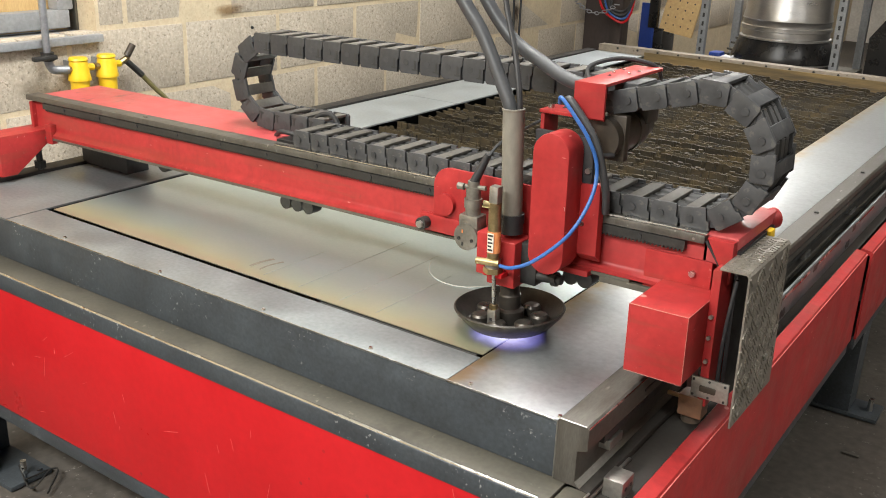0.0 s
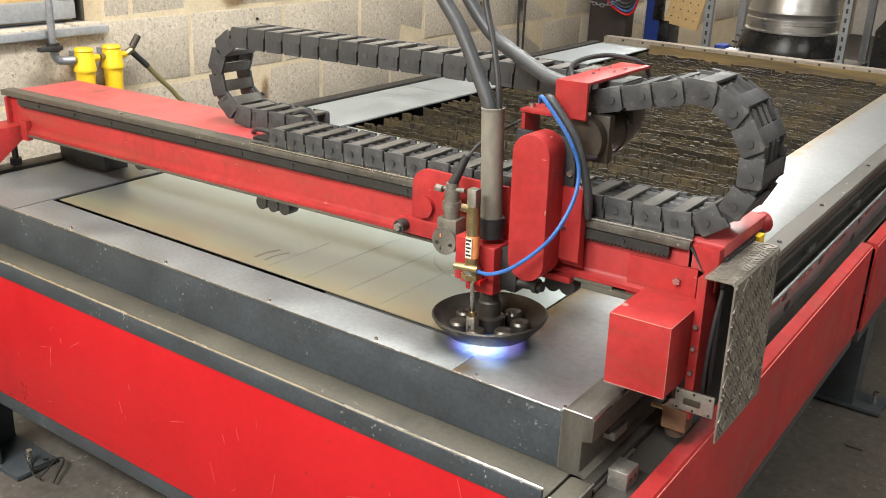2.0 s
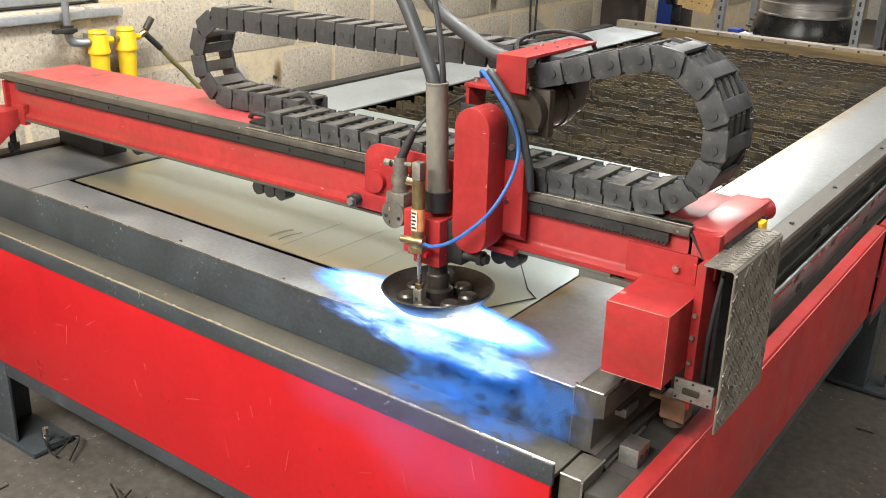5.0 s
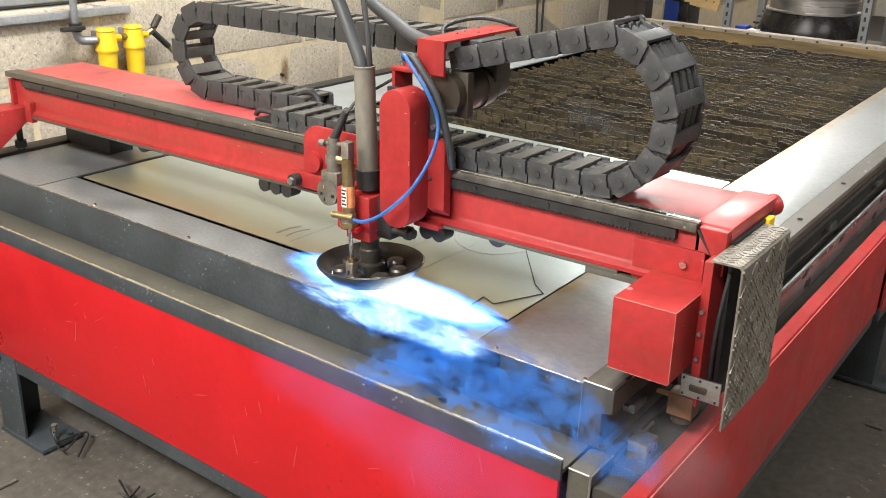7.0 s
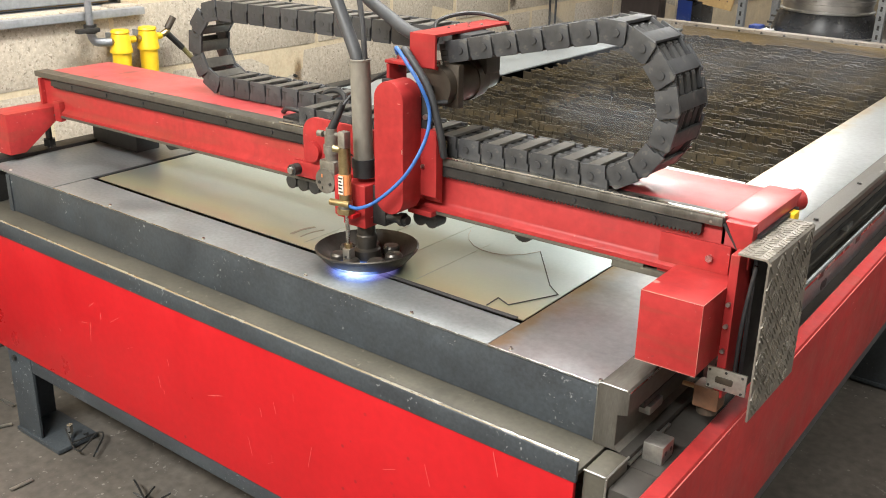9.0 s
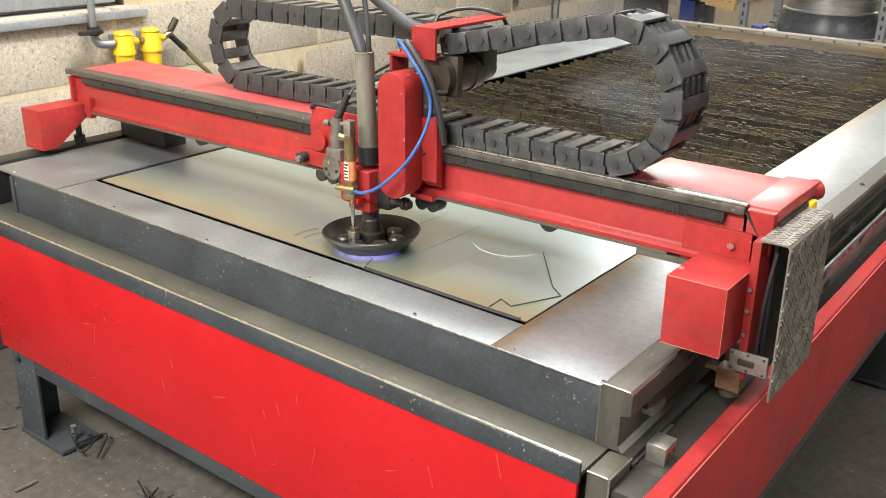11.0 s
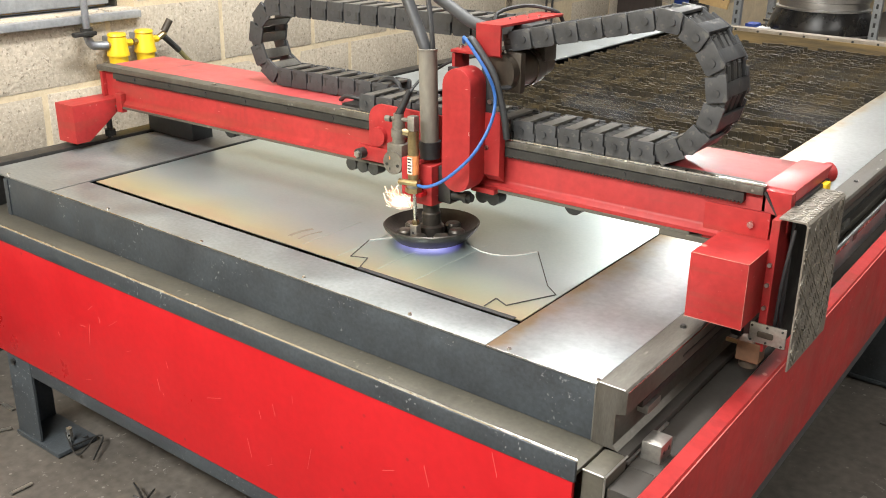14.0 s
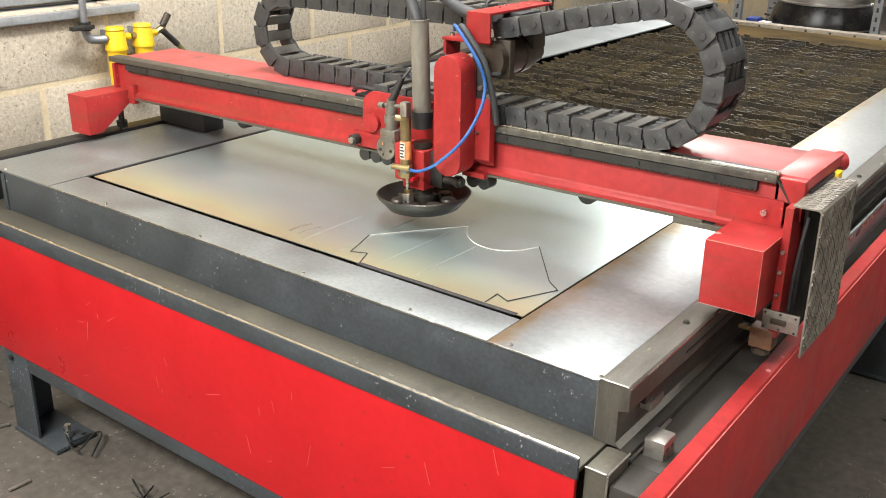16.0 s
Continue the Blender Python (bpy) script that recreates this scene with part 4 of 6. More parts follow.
    part("wiper_block", bx(0.098, 0.138, -0.052, -0.02, 0.775, 0.812, bevel=0.003), M_BLOCKRUST, g, "rust brown wiper block")
    part("wiper_roller", rd((0.115, -0.03, 0.76), (0.115, -0.03, 0.776), 0.016, seg=16), M_MOTOR, g)
    part("grease_nipple", rd((0.098, -0.036, 0.80), (0.075, -0.036, 0.80), 0.004, seg=10), M_BRASS, g)
    part("carriage_wheel", rd((0.06, 0.05, 0.80), (0.084, 0.05, 0.80), 0.028, seg=20), M_RACK, g)
    # checker plate guard: folded sheet with raised bars
    bm = bmesh.new()
    prism(bm, [(0.146, 1.044), (0.188, 1.044), (0.192, 1.040), (0.192, 0.79), (0.189, 0.79), (0.189, 1.038), (0.186, 1.041), (0.146, 1.041)], "y", -0.075, 0.125)
    guard = part("checker_guard", bm, M_TREAD, g, "folded aluminium checker plate guard")
    bars = bmesh.new()
    for i in range(7):
        for j in range(9):
            lean = 42 if (i + j) % 2 else -48
            for k in range(4):
                off = (k - 1.5) * 0.0075
                y = -0.064 + 0.030 * i - off * math.sin(radians(lean))
                z = 0.800 + 0.029 * j + off * math.cos(radians(lean))
                if -0.068 < y < 0.118 and 0.798 < z < 1.032:
                    box(bars, -0.0017, 0.0017, -0.0105, 0.0105, -0.0018, 0.0018, bevel=0.0008, m=pose(0.192, y, z, lean, 0, 0))
    for i in range(19):
        for k, x in enumerate((0.155, 0.170, 0.184)):
            lean = 38 if (i // 3 + k) % 2 else -38
            box(bars, -0.0065, 0.0065, -0.0016, 0.0016, -0.0012, 0.0012, bevel=0.0006, m=pose(x, -0.068 + 0.0102 * i, 1.044, 0, 0, lean))
    tagged(part("tread_pattern", bars, M_TREAD, guard), kind="stuff")
    for z, y in ((0.862, 0.06), (0.845, -0.03)):
        part("hex_bolt", rd((0.192, y, z), (0.198, y, z), 0.006, seg=6), M_BRIGHT, guard)
    part("cable", hs([(0.165, -0.045, 1.02), (0.16, -0.05, 0.96), (0.155, -0.045, 0.90), (0.15, -0.03, 0.82)], 0.0032), M_RUBBER, g)
    part("tab", bx(0.1465, 0.158, 0.128, 0.155, 1.022, 1.050, bevel=0.002), M_YELLOW, g)
    # left end: wedge box, bracket and jacking screw
    bm = bmesh.new()
    prism(bm, [(-0.14, 0.985), (0.03, 0.985), (0.03, 0.975), (-0.10, 0.884), (-0.14, 0.884)], "x", -1.722, -1.642, bevel=0.002)
    part("wedge_box", bm, M_REDW, g, "red wedge-shaped cover box")
    part("left_plate", bx(-1.699, -1.688, -0.012, 0.19, 0.955, 1.05, bevel=0.002), M_REDW, g)
    part("jack_screw", rd((-1.685, -0.01, 0.862), (-1.685, -0.01, 0.96), 0.008, seg=14), M_RACK, g)
    part("jack_nut", rd((-1.685, -0.01, 0.878), (-1.685, -0.01, 0.895), 0.016, seg=6), M_RACK, g)
    part("jack_foot", rd((-1.685, -0.01, 0.858), (-1.685, -0.01, 0.875), 0.008, seg=12), M_BRIGHT, g)
    # dark box puts the shade under the beam's left end into colour
    part("under_beam_shade", bx(-1.69, -1.50, 0.12, 0.19, 0.858, 0.956, bevel=0.004), M_RUBBER, g)
    part("bracket", bx(-1.635, -1.61, -0.016, 0.0, 0.95, 1.0, bevel=0.002), M_REDW, g)
    for x in (-1.24, -0.27):
        part("under_roller", rd((x, 0.03, 0.952), (x, 0.055, 0.952), 0.02, seg=18), M_RUBBER, g)
    for x in (-0.80, -0.768, -0.737):
        part("under_roller", rd((x, -0.012, 0.951), (x, 0.016, 0.951), 0.0145, seg=16), M_RACK, g)
    part("end_stop", bx(-0.075, 0.022, -0.013, 0.006, 0.950, 0.9602, bevel=0.001), M_LEDGE, g, "grimy brown stop bar")
    # cable entry at the fixed end of the two chains
    part("chain_anchor", bx(-0.86, -0.79, 0.03, 0.19, 1.063, 1.070), M_RACK, g)
    part("cable_coil", hs([(-0.80 + 0.034 * math.cos(a), 0.115 + 0.012 * math.sin(a), 1.092 + 0.024 * math.sin(a)) for a in [k * 0.5 for k in range(14)]] + [(-0.70, 0.125, 1.085)], 0.0055), M_RUBBER, g)
    part("cable", hs([(-0.90, 0.07, 1.066), (-0.86, 0.05, 1.082), (-0.80, 0.06, 1.075)], 0.005), M_RUBBER, g)
    return g


# ---------------------------------------------------------------- the torch carriage (x from its marker, y from the beam's face)


FRONT = Matrix.Translation((-0.0457, 0.0769, -0.0766)) @ Matrix.Scale(1.05, 4)
FRONT_PARTS = {"belt_guard", "guard_chip", "mount_plate", "side_plate", "side_web", "top_plate", "lower_plate", "cap_screw", "arm", "arm_bolt", "arm_nut", "sensor_box", "sensor_face",
               "sensor_screw", "sensor_label", "connector", "cable_boot", "clamp_block", "clamp_cheek", "clamp_link", "air_cylinder", "cylinder_head", "elbow", "label", "label_panel",
               "label_bar", "lower_nut", "end_gland", "air_fitting", "cylinder_mount", "air_line", "black_hose", "hose_tie", "hose_clip"}


def carriage():
    c = thing("torch_carriage", "red torch carriage with motor, air cylinder and hoses", "machine carriage")
    # rounded red belt guard
    pts = []
    r, xc = 0.031, -0.028
    for k in range(13):
        a = math.pi * k / 12
        pts.append((xc + r * math.cos(a), 1.190 + r * math.sin(a)))
    for k in range(13):
        a = math.pi + math.pi * k / 12
        pts.append((xc + r * math.cos(a), 1.026 + r * math.sin(a)))
    bm = bmesh.new()
    prism(bm, pts, "y", -0.153, -0.104, bevel=0.0018)
    part("belt_guard", bm, M_REDW, c, "long rounded red belt guard")
    part("guard_chip", bx(0.0, 0.0015, -0.153, -0.150, 1.105, 1.112), M_WHITE, c)
    part("mount_plate", bx(-0.085, 0.018, -0.102, -0.092, 1.06, 1.212, bevel=0.002), M_RUBBER, c, "black mounting plate")
    bm = bmesh.new()
    prism(bm, [(-0.034, 1.0), (-0.0146, 0.985), (-0.0146, 1.12), (-0.034, 1.12)], "x", -0.045, -0.008, bevel=0.0015)
    part("cheek_plate", bm, M_REDW, c, "red carriage cheek plate")
    part("side_plate", bx(-0.083, -0.076, -0.092, -0.045, 1.12, 1.236, bevel=0.002), M_REDW, c)
    part("top_plate", bx(-0.085, 0.028, -0.094, -0.04, 1.237, 1.243, bevel=0.002), M_REDW, c)
    part("lower_plate", bx(-0.03, 0.022, -0.10, -0.08, 0.985, 0.995, bevel=0.002), M_REDW, c)
    for x, y in ((-0.074, -0.075), (0.02, -0.075), (-0.03, -0.085)):
        part("cap_screw", rd((x, y, 1.243), (x, y, 1.249), 0.005, seg=12), M_BRIGHT, c)
    for x, z in ((-0.075, 1.195), (0.008, 1.075), (0.012, 1.16)):
        part("cap_screw", rd((x, -0.102, z), (x, -0.107, z), 0.0045, seg=12), M_BRIGHT, c)
    # goose-neck bracket for the chains
    bm = bmesh.new()
    prism(bm, [(-0.036, 1.228), (-0.036, 1.284), (0.19, 1.284), (0.19, 1.279), (-0.030, 1.279), (-0.030, 1.228)], "x", -0.066, -0.012, bevel=0.0012)
    br = part("chain_bracket", bm, M_REDW, c, "bent red chain bracket")
    for x, y in ((-0.054, 0.08), (-0.026, 0.08), (-0.054, 0.12), (-0.026, 0.12)):
        part("screw", rd((x, y, 1.284), (x, y, 1.287), 0.003, seg=10), M_BRIGHT, br)
    part("chain_end", bx(-0.03, 0.012, 0.035, 0.108, 1.245, 1.2785, bevel=0.002), M_RUBBER, c)
    # servo motor
    bm = bmesh.new()
    rod(bm, (-0.026, -0.02, 1.194), (-0.026, 0.10, 1.194), 0.036, seg=28)
    rod(bm, (-0.026, 0.10, 1.194), (-0.026, 0.145, 1.194), 0.030, 0.026, seg=28)
    box(bm, -0.064, 0.012, 0.0, 0.018, 1.156, 1.232, bevel=0.004)
    rod(bm, (-0.026, 0.066, 1.194), (-0.026, 0.080, 1.194), 0.0385, seg=28)
    rod(bm, (-0.005, 0.105, 1.228), (0.012, 0.118, 1.246), 0.008, seg=12)
    rod(bm, (-0.026, 0.145, 1.194), (-0.026, 0.152, 1.194), 0.012, seg=14)
    box(bm, -0.020, 0.014, 0.082, 0.125, 1.205, 1.235, bevel=0.003)
    part("motor", bm, M_MOTOR, c, "dusty brown-black servo motor")
    # wide red plate behind the torch, rounded at its upper corner
    pts = [(-0.345, 0.995), (-0.345, 1.05)] + [(-0.31 - 0.035 * math.cos(a), 1.062 + 0.035 * math.sin(a)) for a in [k * math.pi / 16 for k in range(9)]] + [(-0.05, 1.093), (-0.05, 0.985), (-0.20, 0.985), (-0.215, 1.04), (-0.235, 1.048), (-0.27, 1.03), (-0.285, 0.995)]
    bm = bmesh.new()
    prism(bm, pts, "y", -0.022, -0.0145, bevel=0.001)
    part("back_plate", bm, M_REDW, c, "red carriage plate")
    part("back_hub", rd((-0.315, -0.022, 1.03), (-0.315, -0.032, 1.03), 0.02, seg=20), M_REDW, c)
    part("arm", bx(-0.315, -0.19, -0.098, -0.085, 0.998, 1.030, bevel=0.006), M_REDW, c)
    part("arm_bolt", rd((-0.298, -0.115, 1.014), (-0.298, -0.095, 1.014), 0.011, seg=14), M_RACK, c)
    part("arm_nut", rd((-0.298, -0.12, 1.014), (-0.298, -0.114, 1.014), 0.007, seg=6), M_ALU, c)
    # sensor box with connector
    s = part("sensor_box", bx(-0.201, -0.164, -0.14, -0.11, 1.015, 1.058, bevel=0.003), M_CAST, c, "grey cast sensor box")
    bm = bmesh.new()
    rod(bm, (-0.183, -0.145, 1.022), (-0.183, -0.125, 1.022), 0.023, seg=24)
    part("sensor_face", bm, M_CAST, s)
    for dx in (-0.013, 0.013):
        part("sensor_screw", rd((-0.183 + dx, -0.147, 1.018), (-0.183 + dx, -0.145, 1.018), 0.003, seg=8), M_RACK, s)
    part("sensor_label", bx(-0.190, -0.188, -0.1465, -0.1455, 1.028, 1.034), M_ORANGE, s)
    part("sensor_label", bx(-0.188, -0.190, -0.1465, -0.1455, 1.006, 1.012), M_INK, s)
    bm = bmesh.new()
    for a, b, r in ((1.058, 1.07, 0.013), (1.07, 1.085, 0.015), (1.085, 1.105, 0.0125), (1.105, 1.115, 0.01)):
        rod(bm, (-0.182, -0.126, a), (-0.182, -0.126, b), r, seg=18)
    rod(bm, (-0.203, -0.126, 1.103), (-0.158, -0.126, 1.106), 0.004, seg=10)
    rod(bm, (-0.210, -0.13, 1.103), (-0.198, -0.13, 1.103), 0.006, seg=10)
    part("connector", bm, M_CAST, s)
    part("cable_boot", rd((-0.182, -0.126, 1.112), (-0.163, -0.115, 1.16), 0.008, 0.006, seg=14), M_RUBBER, s)
    part("sensor_cable", hs([(-0.217, -0.044, 1.138), (-0.20, -0.025, 1.165), (-0.15, 0.0, 1.20), (-0.09, 0.02, 1.24), (-0.045, 0.05, 1.285)], 0.0028, 8), M_HOSE, s)
    # torch clamp
    part("clamp_block", bx(-0.136, -0.084, -0.150, -0.096, 0.954, 1.032, bevel=0.003), M_REDW, c, "red torch clamp block")
    part("clamp_cheek", bx(-0.160, -0.137, -0.146, -0.10, 0.965, 1.038, bevel=0.003), M_REDW, c)
    part("clamp_link", bx(-0.084, -0.055, -0.13, -0.10, 0.96, 1.03, bevel=0.002), M_RACK, c)
    # air cylinder
    cyl = part("air_cylinder", rd((-0.113, -0.168, 1.0), (-0.113, -0.168, 1.100), 0.0105, seg=22), M_BRASS, c, "small brass-toned air cylinder with orange label")
    part("cylinder_head", bx(-0.121, -0.105, -0.176, -0.160, 1.100, 1.128, bevel=0.002), M_ALU, cyl)
    part("elbow", rd((-0.130, -0.178, 1.098), (-0.113, -0.168, 1.094), 0.006, seg=12), M_BRASS, cyl)
    part("label", rd((-0.113, -0.168, 1.018), (-0.113, -0.168, 1.054), 0.0109, seg=22), M_ORANGE, cyl)
    part("label_panel", bx(-0.118, -0.107, -0.1800, -0.1786, 1.020, 1.052), M_WHITE, cyl)
    for k in range(5):
        part("label_bar", bx(-0.117, -0.108 - 0.002 * (k % 2), -0.1806, -0.1802, 1.023 + k * 0.006, 1.026 + k * 0.006), M_INK, cyl)
    part("lower_nut", rd((-0.113, -0.168, 0.983), (-0.113, -0.168, 0.992), 0.016, seg=6), M_BRASS, cyl)
    part("end_gland", rd((-0.113, -0.168, 0.992), (-0.113, -0.168, 1.006), 0.0125, seg=18), M_ALU, cyl)
    part("air_fitting", rd((-0.137, -0.18, 1.002), (-0.097, -0.175, 1.003), 0.006, seg=12), M_BRASS, cyl)
    part("cylinder_mount", bx(-0.131, -0.095, -0.17, -0.146, 0.975, 0.983, bevel=0.001), M_RED, cyl)
    # lines and hoses
    part("air_line", hs([(-0.099, -0.175, 1.000), (-0.07, -0.18, 1.004), (-0.03, -0.178, 1.026), (0.018, -0.165, 1.075), (0.038, -0.14, 1.13), (0.036, -0.125, 1.175), (0.022, -0.13, 1.215), (-0.005, -0.132, 1.25), (-0.028, -0.13, 1.272), (-0.036, -0.12, 1.262)], 0.0031, 10), M_BLUE, c, "blue air line")
    part("black_hose", hs([(-0.030, -0.11, 1.262), (-0.020, -0.118, 1.268), (0.002, -0.118, 1.245), (0.025, -0.115, 1.212), (0.038, -0.112, 1.172), (0.045, -0.105, 1.13), (0.040, -0.09, 1.095)], 0.0062, 12), M_HOSE, c, "shiny dark hose")
    part("hose_tie", rd((0.022, -0.115, 1.186), (0.046, -0.09, 1.188), 0.004, seg=8), M_RUBBER, c)
    part("hose_clip", bx(0.026, 0.04, -0.095, -0.08, 1.105, 1.12, bevel=0.002), M_BRASS, c)
    part("supply_hose", hs([(-0.04, 0.0, 1.268), (-0.096, 0.0, 1.278), (-0.149, 0.01, 1.298), (-0.216, 0.02, 1.330), (-0.269, 0.02, 1.388), (-0.32, 0.02, 1.47), (-0.36, 0.02, 1.62), (-0.36, 0.02, 1.9)], 0.0115, 14), M_HOSE, c, "grey supply hose rising overhead")
    part("loop_cable", hs([(-0.075, 0.05, 1.258), (-0.11, 0.10, 1.285), (-0.08, 0.16, 1.297), (-0.03, 0.19, 1.287), (-0.02, 0.21, 1.26)], 0.004, 8), M_RUBBER, c)
    # everything on the front of the carriage sits close against the beam
    for o in c.children_recursive:
        if o.name.split(".")[0] in FRONT_PARTS:
            o.data.transform(FRONT)
    # under rollers
    for x in (-0.062, -0.035):
        part("guide_roller", rd((x, -0.012, 0.945), (x, 0.016, 0.945), 0.0145, seg=16), M_RACK, c)
    bm = bmesh.new()
    rod(bm, (-0.105, -0.05, 0.948), (-0.058, -0.05, 0.951), 0.0085, seg=14)
    rod(bm, (-0.075, -0.05, 0.950), (-0.066, -0.05, 0.9505), 0.0125, seg=14)
    part("pinion_shaft", bm, M_RACK, c)
    return c


TX, TY = -0.160, -0.053     # the torch's axis on the carriage


def torch(c):
    """Slides up in its clamp; carries the shield cup."""
    t = part("torch", rd((TX, TY, 1.03), (TX, TY, 1.228), 0.0182, seg=28), M_TUBE, c, "grey torch tube stained at its foot")
    bm = bmesh.new()
    lathe(bm, [(0.0182, 1.225), (0.0192, 1.227), (0.0192, 1.2295), (0.0165, 1.230), (0.0165, 1.21)], 28, (TX, TY, 0))
    part("tube_rim", bm, M_TUBE, t)
    bm = bmesh.new()
    rod(bm, (TX, TY, 1.016), (TX, TY, 1.034), 0.0205, seg=28)
    rod(bm, (TX, TY, 1.034), (TX, TY, 1.050), 0.0222, seg=28)
    part("collar", bm, M_RUBBER, t)
    low = []
    bm = bmesh.new()
    lathe(bm, [(0.0, 0.866), (0.026, 0.866), (0.026, 0.888), (0.0195, 0.892), (0.0195, 0.915), (0.017, 0.918), (0.017, 0.94), (0.0195, 0.942), (0.0195, 1.0), (0.0, 1.0)], 24, (TX, TY, 0))
    low.append(part("torch_head", bm, M_CUP, t))
    low.append(part("nozzle", rd((TX, TY, 0.853), (TX, TY, 0.866), 0.004, 0.009, seg=16), M_BRASS, t))
    bm = bmesh.new()
    lathe(bm, [(0.0, 0.860), (0.066, 0.860), (0.074, 0.8625), (0.0955, 0.886), (0.0985, 0.8925), (0.0955, 0.8945), (0.0915, 0.887), (0.071, 0.8665), (0.064, 0.865), (0.0, 0.865)], 48, (TX, TY, 0))
    low.append(cup := part("shield_cup", bm, M_CUP, t, "scorched round steel shield cup"))
    for k in range(7):
        a = 2 * math.pi * k / 7 + 0.35
        x, y = TX + 0.053 * math.cos(a), TY + 0.053 * math.sin(a)
        bm = bmesh.new()
        lathe(bm, [(0.0, 0.865), (0.0165, 0.865), (0.0165, 0.879), (0.0135, 0.883), (0.0, 0.884)], 20, (x, y, 0))
        low.append(part("stud", bm, M_STUD, cup, "worn shiny round stud"))
    rx, ry = -0.164, -0.100
    low.append(part("cylinder_rod", rd((rx, ry, 0.905), (rx, ry, 1.0), 0.0038, seg=12), M_BRIGHT, t, "bright piston rod"))
    low.append(cl := part("clevis", bx(rx - 0.0085, rx + 0.0085, ry - 0.0085, ry + 0.0085, 0.868, 0.902, bevel=0.003), M_ALU, t, "bright clevis"))
    low.append(part("clevis_slot", bx(rx - 0.0026, rx + 0.0026, ry - 0.0092, ry - 0.0082, 0.868, 0.888), M_RUBBER, cl))
    low.append(part("clevis_nut", rd((rx, ry, 0.902), (rx, ry, 0.910), 0.0075, seg=6), M_BRASS, cl))
    for o in low:
        o.data.transform(Matrix.Translation((0, 0, -0.0125)))
    part("torch_hose", hs([(TX, TY, 1.18), (TX - 0.006, TY, 1.228), (TX - 0.034, TY + 0.006, 1.281), (TX - 0.072, TY + 0.012, 1.348), (TX - 0.108, TY + 0.014, 1.395), (TX - 0.18, TY + 0.018, 1.50), (TX - 0.21, TY + 0.02, 1.7), (TX - 0.21, TY + 0.02, 1.9)], 0.0118, 14), M_HOSE, t, "thick grey torch hose")
    part("torch_cable", hs([(TX + 0.009, TY + 0.004, 1.18), (TX + 0.008, TY + 0.004, 1.25), (TX - 0.012, TY + 0.02, 1.32), (TX - 0.045, TY + 0.04, 1.41), (TX - 0.06, TY + 0.05, 1.55), (TX - 0.06, TY + 0.05, 1.9)], 0.005, 10), M_RUBBER, t)
    return t


# ---------------------------------------------------------------- energy chains
PITCH = 0.05


def chain(name, label, width, h, n, tail, boss):
    """A chain of links, each a lower cross bar that carries two side plates, two inner tongues and an upper cross bar. A link lies along x."""
    c = thing(name, label, "cable chain")
    # with boss, a darker lower bar paints the shade between the cross bars
    bar = bx(-0.023, 0.001, -width / 2 + 0.002, width / 2 - 0.002, -h / 2 + 0.0005, -h / 2 + 0.006, bevel=0.0012)
    low = mesh_of("link", bar, M_PLASTIC if boss else M_BAR)
    up = mesh_of("cross_bar", bx(-0.023, 0.0, -width / 2 + 0.002, width / 2 - 0.002, h / 2 - 0.006, h / 2 - 0.0005, bevel=0.0012), M_BAR)
    plates, tongues, bosses = [], [], []
    for s in (-1, 1):
        y = s * width / 2
        bm = bmesh.new()
        prism(bm, [(-0.030, -h / 2 + 0.004), (-0.026, -h / 2), (tail, -h / 2), (tail, -h * 0.14), (tail - 0.004, -h * 0.06), (tail - 0.004, h / 2), (-0.026, h / 2), (-0.030, h / 2 - 0.004)], "y", y - 0.003, y + 0.003, bevel=0.001)
        plates.append(mesh_of("side_plate", bm, M_PLASTIC))
        tongues.append(mesh_of("tongue", bx(0.002, 0.033, y - s * 0.005 - 0.002, y - s * 0.005 + 0.002, -h / 2 + 0.004, h / 2 - 0.004, bevel=0.001), M_PLASTIC))
        bosses.append(mesh_of("pin_boss", rd((-0.014, y + s * 0.0025, 0), (-0.014, y + s * (0.0052 if boss else 0.0036), 0), 0.0062, seg=14), M_PLASTIC))
    # black cables also fill the shaded gaps between the bars
    runs = [mesh_of("gap_filling_cable", rd((-0.029, y, z), (0.029, y, z), r, seg=10), M_INK) for y, z, r in ((-0.0365, 0.001, 0.0121), (-0.0122, 0.002, 0.0121), (0.0122, 0.001, 0.0121), (0.0365, 0.002, 0.0121))] if boss else []
    tees = []
    if not boss:
        for s in (-1, 1):
            bm = bmesh.new()
            y = s * (width / 2 + 0.0031)
            box(bm, 0.0005, 0.0145, y - 0.0003, y + 0.0003, h * 0.26, h * 0.34)
            box(bm, 0.0055, 0.0095, y - 0.0003, y + 0.0003, -h * 0.10, h * 0.259)
            tees.append(mesh_of("moulded_slot", bm, M_INK))
    links = []
    for _ in range(n):
        a = piece("link", low, c)
        piece("cross_bar", up, a)
        for k in (0, 1):
            piece("side_plate", plates[k], a)
            piece("tongue", tongues[k], a)
        for me in runs:
            piece("gap_filling_cable", me, a)
        for me in tees:
            piece("moulded_slot", me, a)
        piece("pin_boss", bosses[0], a)
        piece("pin_boss", bosses[1], a)
        links.append(a)
    return c, links


